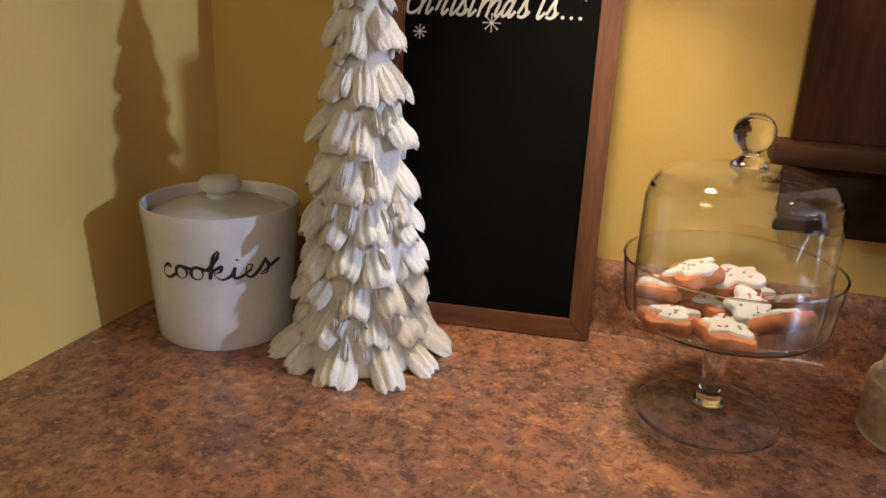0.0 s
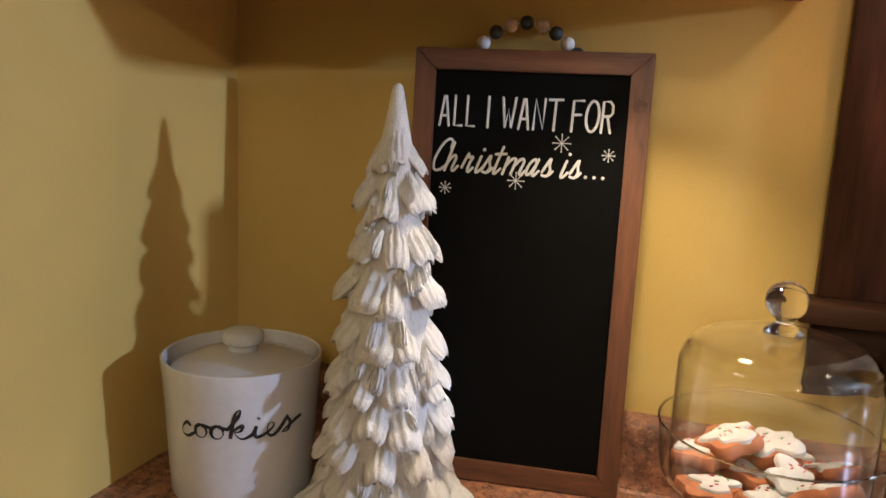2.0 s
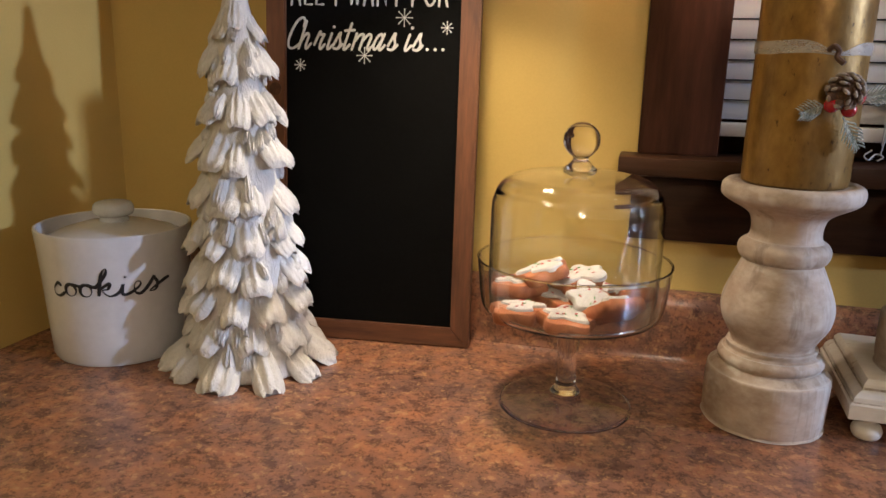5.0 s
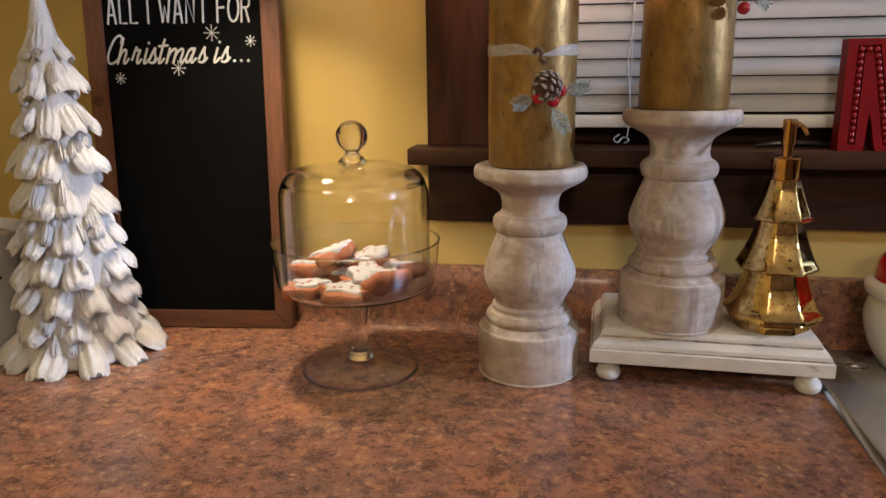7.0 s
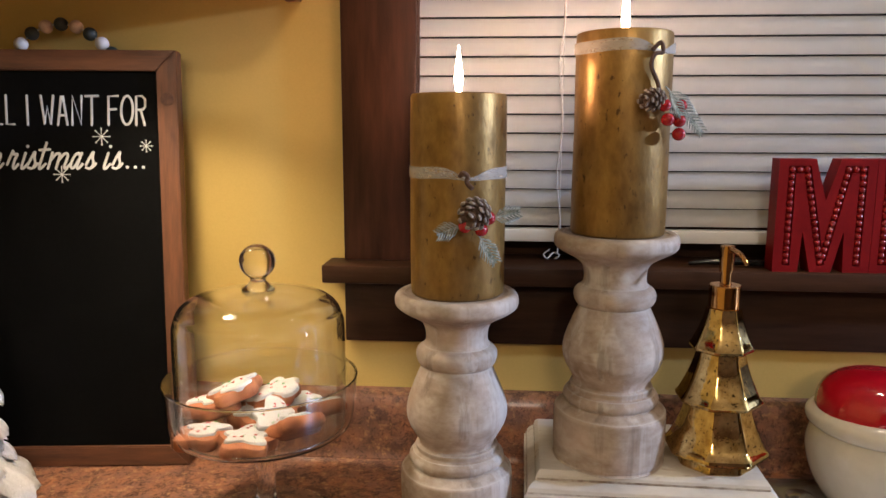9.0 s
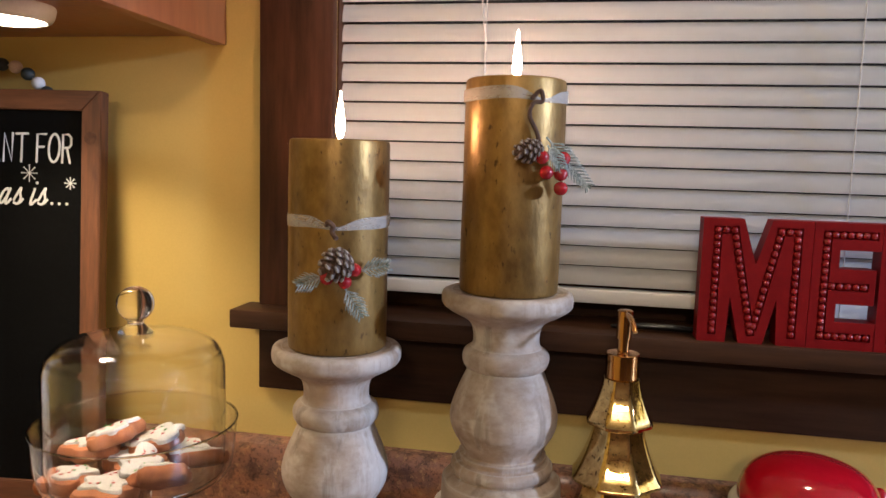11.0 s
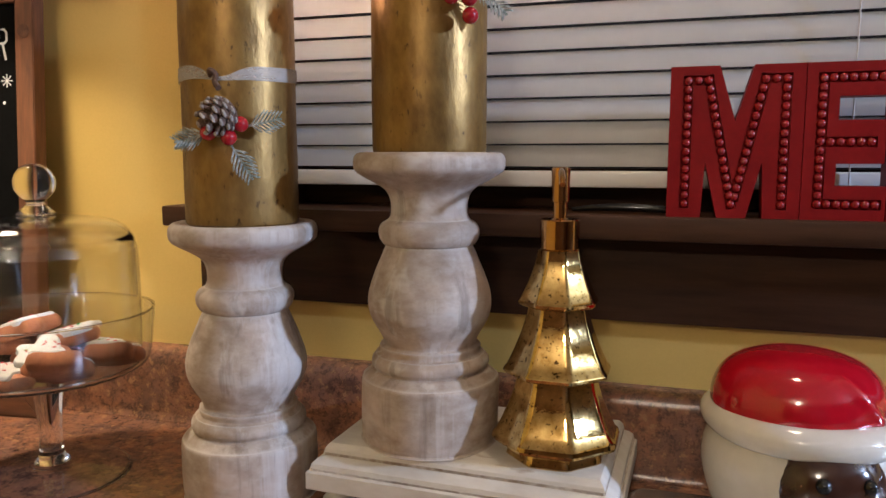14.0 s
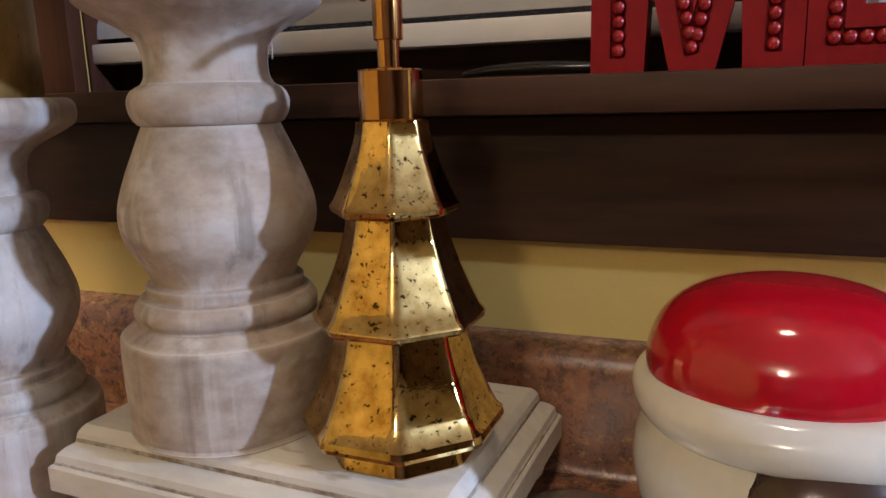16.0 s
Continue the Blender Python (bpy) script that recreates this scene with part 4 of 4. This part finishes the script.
# ---- ribbon trims with cone, berries and sprigs ----
def ribbon(bm, z, sag, w, r=0.0522, knot=-1.2):
    rows = []
    for i in range(73):
        a = 2 * math.pi * i / 72
        near = math.exp(-((math.atan2(math.sin(a - knot), math.cos(a - knot))) / 0.35) ** 2)
        zz = z - sag * near + 0.001 * math.sin(3 * a)
        ww = w * (1 - 0.72 * near)
        rows.append([bm.verts.new((r * k * math.cos(a), r * k * math.sin(a), zz + s * ww)) for s, k in ((-0.5, 1.0), (0, 1.006), (0.5, 1.0))])
    for a, b in zip(rows, rows[1:]):
        for k in range(2):
            bm.faces.new((a[k], b[k], b[k + 1], a[k + 1]))
    bmesh.ops.remove_doubles(bm, verts=bm.verts, dist=1e-6)
    bmesh.ops.solidify(bm, geom=bm.faces[:], thickness=0.0006)
    return bm


def sprig(length, width, n=7):
    """A needle sprig lying along x."""
    bm = bmesh.new()
    tube([(0, 0, 0), (length, 0, 0.001)], 0.0010, 5, bm)
    for i in range(n):
        x = length * (0.12 + 0.86 * i / n)
        k = width * (1 - 0.55 * (i / n)) * (0.7 if i == 0 else 1)
        for s in (-1, 1):
            for lift in (0.0, 0.35):
                tube([(x, 0, 0.0005), (x + k * 0.75, s * k * (0.8 - lift * 0.5), 0.001 + lift * k), (x + k * 1.05, s * k * (1 - lift * 0.6), lift * k)], 0.0010, 4, bm, False, lambda t: 1.0 - 0.6 * t)
    return bm


def cone_scales(parent, r, length):
    """A pine cone along z: a core with rings of scales whose tips are frosted."""
    cone = part("pine_cone", lathe(smoothed([(0, 0), (r * 0.5, length * 0.05), (r * 0.66, length * 0.35), (r * 0.45, length * 0.75), (0, length * 0.95)], 3), 16), CONE, parent, "small brown pine cone with frosted scales")
    sc = bmesh.new()
    bmesh.ops.create_uvsphere(sc, u_segments=8, v_segments=5, radius=1, matrix=Matrix.Diagonal((r * 0.34, r * 0.30, r * 0.12, 1)))
    tip = bmesh.new()
    bmesh.ops.create_uvsphere(tip, u_segments=6, v_segments=4, radius=1, matrix=Matrix.Translation((r * 0.26, 0, 0.0004)) @ Matrix.Diagonal((r * 0.12, r * 0.22, r * 0.10, 1)))
    base = tips = None
    rows = 6
    for i in range(rows):
        t = i / (rows - 1)
        rad = r * (0.66 * math.sin(math.pi * (0.22 + 0.62 * t)) + 0.06)
        n = 8 if i < 4 else 5
        for k in range(n):
            a = 2 * math.pi * (k + 0.5 * (i % 2)) / n
            m = Matrix.Translation((rad * math.cos(a), rad * math.sin(a), length * (0.12 + 0.76 * t))) @ Matrix.Rotation(a, 4, "Z") @ Matrix.Rotation(radians(-25 - 30 * t), 4, "Y")
            if base is None:
                base, tips = part("scale", sc, CONE, cone), part("frosted_tip", tip, FROST, cone, "frosted scale tip")
                b, f = base, tips
            else:
                b, f = new("scale", base.data), new("frosted_tip", tips.data)
                b.parent = f.parent = cone
            b.matrix_basis = f.matrix_basis = m
    return cone


def facing(az, r, z):
    """A pose on the candle's side: x round it, y up, z outwards."""
    a = radians(az)
    o, s, u = Vector((math.cos(a), math.sin(a), 0)), Vector((-math.sin(a), math.cos(a), 0)), Vector((0, 0, 1))
    m = Matrix((s, u, o)).transposed().to_4x4()
    m.translation = o * r + Vector((0, 0, z))
    return m


def berry(parent, m, r):
    part("berry", ball(r, (0, 0, 0), (1, 1, 1), None, 14, 9), BERRY, parent, "glossy red berry").matrix_basis = m


trim = thing("candle_trim", Matrix.Translation((*H1, Z1)), "sheer ribbon trim with pine cone, berries and frosted sprigs", "candle trim", "candle trims")
part("ribbon", ribbon(bmesh.new(), 0.1375, 0.007, 0.0125, 0.0537, radians(-75)), RIBBON, trim, "sheer white ribbon")
part("bow_twig", tube(curve([(0.005, -0.052, 0.134), (0.008, -0.057, 0.138), (0.013, -0.056, 0.134), (0.012, -0.056, 0.128), (0.018, -0.060, 0.122)], 5), 0.0026, 8), TWIG, trim)
F = facing(-68, 0.060, 0.104) @ Matrix.Translation((-0.009, 0, 0))
c = cone_scales(trim, 0.0178, 0.030)
c.matrix_basis = F @ pose(0.015, 0.000, 0.002, 14, -58, 12)
for x, y, a, l, w in ((-0.008, -0.020, 197, 0.029, 0.0115), (0.026, -0.014, 12, 0.031, 0.0115), (0.012, -0.031, 302, 0.035, 0.0120)):
    part("sprig", sprig(l, w), NEEDLE, trim, "frosted green sprig").matrix_basis = F @ pose(x, y, -0.001, 0, -6, a)
for x, y, z in ((-0.006, -0.020, 0.006), (0.0115, -0.024, 0.007), (0.021, -0.0125, 0.004)):
    berry(trim, F @ Matrix.Translation((x, y, z)), 0.0072)

trim = thing("candle_trim", Matrix.Translation((*H2, Z2)), "sheer ribbon trim with hanging pine cone, berries and sprig", "candle trim", "candle trims")
part("ribbon", ribbon(bmesh.new(), 0.203, 0.006, 0.0125, 0.0537, radians(-55)), RIBBON, trim, "sheer white ribbon")
F = facing(-69, 0.055, 0.139)
part("bow_twig", tube(curve([(0.000, 0.058, 0.0), (0.008, 0.066, 0.003), (0.010, 0.056, 0.004), (0.001, 0.054, 0.004), (-0.002, 0.042, 0.003), (0.006, 0.026, 0.003), (0.010, 0.012, 0.004)], 6), 0.0022, 8), TWIG, trim).matrix_basis = F
c = cone_scales(trim, 0.0125, 0.029)
c.matrix_basis = F @ pose(0.011, 0.010, 0.007, 0, -78, 8)
part("sprig", sprig(0.066, 0.0125, 13), NEEDLE, trim, "frosted green sprig").matrix_basis = F @ pose(0.016, 0.022, 0.003, 0, -4, -47)
part("sprig", sprig(0.030, 0.010), NEEDLE, trim, "frosted green sprig").matrix_basis = F @ pose(0.014, 0.014, 0.013, 0, 0, -55)
for x, y, z in ((0.009, 0.0025, 0.013), (0.0145, -0.012, 0.012), (0.0295, -0.013, 0.010), (0.0305, -0.027, 0.009), (0.033, 0.002, 0.006)):
    berry(trim, F @ Matrix.Translation((x, y, z)), 0.0070)

# ---- white riser tray ----
tray = thing("riser_tray", pose(0.514, 0.846, TOP, 0, 0, -2), "distressed white painted wooden riser tray on bun feet", "tray")
HX, HY = 0.142, 0.092


def slab(rows):
    bm = bmesh.new()
    rings = []
    for inset, z in rows:
        rings.append([bm.verts.new((sx * (HX - inset), sy * (HY - inset), z)) for sx, sy in ((-1, -1), (1, -1), (1, 1), (-1, 1))])
    bm.faces.new(rings[0][::-1])
    for a, b in zip(rings, rings[1:]):
        for i in range(4):
            bm.faces.new((a[i], a[(i + 1) % 4], b[(i + 1) % 4], b[i]))
    bm.faces.new(rings[-1])
    return bm


part("plinth", slab([(0.001, 0.026), (0, 0.027), (0, 0.0425), (0.0015, 0.044)]), TRAYWHITE, tray, "", 20)
part("moulded_top", slab([(0.003, 0.0441), (0.004, 0.050), (0.008, 0.054), (0.0125, 0.0565), (0.0135, 0.0625), (0.0155, 0.0655), (0.0175, 0.0675), (0.0195, 0.068)]), TRAYWHITE, tray, "", 20)
WORN = mat("rubbed_through_paint", (0.17, 0.105, 0.06), (0.66, 0.61, 0.52), 34, 0.6, bump=0.3, fine=5, detail=8)
for inset, z0, z1 in ((0.0128, 0.0568, 0.0592), (0.0028, 0.0440, 0.0458)):
    for sy in (-1, 1):
        part("worn_edge", box(-HX + inset + 0.001, HX - inset - 0.001, sy * (HY - inset) - 0.0006, sy * (HY - inset) + 0.0006, z0, z1), WORN, tray, "paint rubbed through to brown wood")
    for sx in (-1, 1):
        part("worn_edge", box(sx * (HX - inset) - 0.0006, sx * (HX - inset) + 0.0006, -HY + inset + 0.001, HY - inset - 0.001, z0, z1), WORN, tray, "paint rubbed through to brown wood")
for sx in (-1, 1):
    for sy in (-1, 1):
        part("bun_foot", lathe(smoothed([(0, 0), (0.009, 0), (0.0140, 0.004), (0.0155, 0.010), (0.0130, 0.016), (0.0085, 0.0185), (0.0080, 0.0210), (0.0110, 0.0240), (0.0115, 0.0260), (0, 0.0260)], 3), 28, None, (sx * 0.118, sy * 0.074, 0)), TRAYWHITE, tray)

# ---- gold tree soap dispenser ----
soap = thing("soap_dispenser", pose(0.592, 0.813, PLINTH, 0, 0, 22), "antiqued gold mercury-glass tree-shaped soap dispenser", "soap dispenser")
K = 1 / math.cos(math.pi / 8)


def eight(a, q):
    """How far a rounded octagon stands out at this angle."""
    d = (a + math.pi / 8) % (math.pi / 4) - math.pi / 8
    return min(K * 0.990, 1 / math.cos(math.pi / 8 - abs(d)))


def tier(bot, top, z0, z1, rim, seg=7):
    rows = [(0, z0), (bot * 0.80, z0), (bot * 0.93, z0 + 0.0012), (bot * 0.985, z0 + 0.003), (bot, z0 + 0.0055), (bot * 0.985, z0 + rim), (bot * 0.93, z0 + rim + 0.003)]
    for i in range(1, seg + 1):
        t = i / seg
        rows.append((bot * 0.93 + (top - bot * 0.93) * (1 - (1 - t) ** 1.4), z0 + rim + 0.003 + (z1 - z0 - rim - 0.003) * t))
    rows.append((0, z1))
    return lathe(rows, 96, None, (0, 0, 0), 0, eight)


part("foot", lathe([(0, 0), (0.040, 0), (0.042, 0.002), (0.0405, 0.008), (0.038, 0.013), (0, 0.013)], 96, None, (0, 0, 0), 0, eight), MERCURY, soap, "", 30)
part("tier", tier(0.0545, 0.0335, 0.013, 0.075, 0.009), MERCURY, soap, "", 30)
part("tier", tier(0.0455, 0.0250, 0.074, 0.136, 0.007), MERCURY, soap, "", 30)
part("tier", tier(0.0335, 0.0180, 0.135, 0.185, 0.006), MERCURY, soap, "", 30)
pump = part("pump", lathe([(0, 0.185), (0.0165, 0.185), (0.0172, 0.1862), (0.0172, 0.2105), (0.0165, 0.2115), (0.0075, 0.2115), (0.0062, 0.2125), (0.0062, 0.226), (0.0078, 0.2265), (0.0080, 0.253), (0.0078, 0.2555), (0.006, 0.2565), (0, 0.2565)], 36), GOLDPUMP, soap, "shiny rose-gold pump", 30)
part("spout", tube(curve([(0, 0, 0.2525), (0.0003, -0.020, 0.2520), (0.0006, -0.034, 0.2485), (0.0008, -0.043, 0.2425)], 5), 0.0034, 10, None, False, lambda t: 1 - 0.25 * t), GOLDPUMP, pump).rotation_euler = (0, 0, radians(-13))

# ---- ceramic jar with red cap lid ----
RC = (0.7965, 0.853)
bm = bmesh.new()
RZ = TOP + 0.006
lathe(smoothed([(0, 0), (0.055, 0), (0.065, 0.004), (0.082, 0.03), (0.092, 0.065), (0.090, 0.090), (0.082, 0.104)], 4) + [(0, 0.104)], 72, bm)
lathe(smoothed([(0.074, 0.101), (0.088, 0.103), (0.094, 0.112), (0.093, 0.122), (0.084, 0.130), (0.072, 0.131)], 4), 72, bm, (0, 0, 0), 0, lambda a, q: 1 + 0.012 * math.sin(5 * a))
bm.faces.ensure_lookup_table()
n1 = len(bm.faces)
lathe([(0, 0.118)] + smoothed([(0.0770, 0.120), (0.0802, 0.130), (0.0786, 0.146), (0.0705, 0.162), (0.0535, 0.1745), (0.028, 0.1815), (0, 0.183)], 4), 120, bm, (-0.004, 0, 0), 0, lambda a, q: 1 + (0.02 * math.sin(2 * a + 1) if q > 0.125 else 0) + (0.055 * math.exp(-((a - 5.45 + 9 * (q - 0.15)) / 0.10) ** 2) if 0.128 < q < 0.172 else 0))
bm.faces.ensure_lookup_table()
n2 = len(bm.faces)
bmesh.ops.create_uvsphere(bm, u_segments=28, v_segments=14, radius=1, matrix=Matrix.Rotation(radians(14), 4, "Z") @ Matrix.Translation((0.0, -0.066, 0.074)) @ Matrix.Diagonal((0.052, 0.037, 0.046, 1)))
bm.faces.ensure_lookup_table()
n3 = len(bm.faces)
bmesh.ops.create_uvsphere(bm, u_segments=20, v_segments=12, radius=1, matrix=Matrix.Translation((0.084, 0.018, 0.116)) @ Matrix.Diagonal((0.013, 0.016, 0.034, 1)))
bm.faces.ensure_lookup_table()
n4 = len(bm.faces)
bmesh.ops.create_uvsphere(bm, u_segments=20, v_segments=12, radius=0.014, matrix=Matrix.Translation((0.088, 0.020, 0.078)))
bm.faces.ensure_lookup_table()
n5 = len(bm.faces)
for x in (-0.018, 0.022):
    bmesh.ops.create_uvsphere(bm, u_segments=14, v_segments=9, radius=0.0068, matrix=Matrix.Rotation(radians(14), 4, "Z") @ Matrix.Translation((x, -0.0975, 0.088)))
bm.faces.ensure_lookup_table()
for i, f in enumerate(bm.faces):
    f.material_index = 3 if i >= n5 else 1 if n1 <= i < n2 or n3 <= i < n4 else 2 if n2 <= i < n3 else 0
ob = part("ceramic_jar", bm, [CREAMGLAZE, REDGLAZE, DARKGLAZE, BLACKPLASTIC], None, "", 50)
ob.matrix_world = Matrix.Translation((*RC, RZ)) @ Matrix.Diagonal((0.86, 0.86, 0.895, 1))
tagged(ob, "glossy cream ceramic jar with red cap lid on sink ledge", "jar")


# ---- red letters on the sill ----
sign = thing("letter_sign", Matrix.Translation((0.679, 0.914, WZ0)), "red painted wooden block letters studded with red beads", "letter sign")
LH, LD = 0.141, 0.026
M_OUT = [(0, 0), (0.031, 0), (0.0335, 0.052), (0.0455, 0), (0.071, 0), (0.083, 0.052), (0.0855, 0), (0.1165, 0), (0.1165, LH), (0.0735, LH), (0.0585, 0.090), (0.0435, LH), (0, LH)]
E_OUT = [(0.1172, 0), (0.186, 0), (0.186, 0.031), (0.1446, 0.031), (0.1446, 0.051), (0.183, 0.051), (0.183, 0.090), (0.1446, 0.090), (0.1446, 0.111), (0.186, 0.111), (0.186, LH), (0.1172, LH)]
R_OUT = [(0.1867, 0), (0.2190, 0), (0.2220, 0.050), (0.2380, 0), (0.2700, 0), (0.2550, 0.062), (0.2660, 0.080), (0.2660, 0.118), (0.2500, LH), (0.1867, LH)]


def studs(points, parent, gap=0.0083):
    for (xa, za), (xb, zb) in zip(points, points[1:]):
        n = max(1, round(math.hypot(xb - xa, zb - za) / gap))
        for i in range(n + (1 if (xb, zb) == points[-1] else 0)):
            o = new("bead", STUD)
            o.parent = parent
            o.location = (xa + (xb - xa) * i / n, 0.0022, za + (zb - za) * i / n)


def grooved(bm, lines):
    """The letter's block with channels cut into its front along the lines."""
    cut = bmesh.new()
    for pts in lines:
        for (xa, za), (xb, zb) in zip(pts, pts[1:]):
            d = Vector((xb - xa, 0, zb - za))
            m = Matrix.Translation(((xa + xb) / 2, 0.0, (za + zb) / 2)) @ Matrix.Rotation(-math.atan2(d.z, d.x), 4, "Y")
            bmesh.ops.create_cube(cut, size=1, matrix=m @ Matrix.Diagonal((d.length + 0.0092, 0.0096, 0.0092, 1)))
    obs = []
    for mesh in (bm, cut):
        bmesh.ops.recalc_face_normals(mesh, faces=mesh.faces)
        me = bpy.data.meshes.new("block")
        mesh.to_mesh(me)
        mesh.free()
        obs.append(new("block", me))
    mod = obs[0].modifiers.new("cut", "BOOLEAN")
    mod.operation, mod.object, mod.solver, mod.use_self = "DIFFERENCE", obs[1], "EXACT", True
    graph = bpy.context.evaluated_depsgraph_get()
    graph.update()
    me = bpy.data.meshes.new_from_object(obs[0].evaluated_get(graph))
    done = bmesh.new()
    done.from_mesh(me)
    for ob in obs:
        bpy.data.objects.remove(ob)
    return done


bm = ball(0.0039, (0, 0, 0), (1, 0.9, 1), None, 12, 8)
STUD = bpy.data.meshes.new("bead")
bm.to_mesh(STUD)
bm.free()
STUD.shade_smooth()
STUD.materials.append(REDBEAD)
for out, lines in ((M_OUT, [[(0.016, 0.013), (0.016, 0.128), (0.034, 0.128), (0.0575, 0.013)], [(0.0605, 0.020), (0.083, 0.128), (0.101, 0.128), (0.101, 0.013)]]),
                   (E_OUT, [[(0.178, 0.1275), (0.131, 0.1275), (0.131, 0.0145), (0.178, 0.0145)], [(0.139, 0.0705), (0.172, 0.0705)]]),
                   (R_OUT, [[(0.203, 0.013), (0.203, 0.126), (0.242, 0.126), (0.252, 0.100), (0.240, 0.070), (0.252, 0.013)]])):
    letter = part("letter", grooved(extrude_outline(out, 0.0, LD), lines), REDPAINT, sign, "", 30)
    for ln in lines:
        studs(ln, letter)
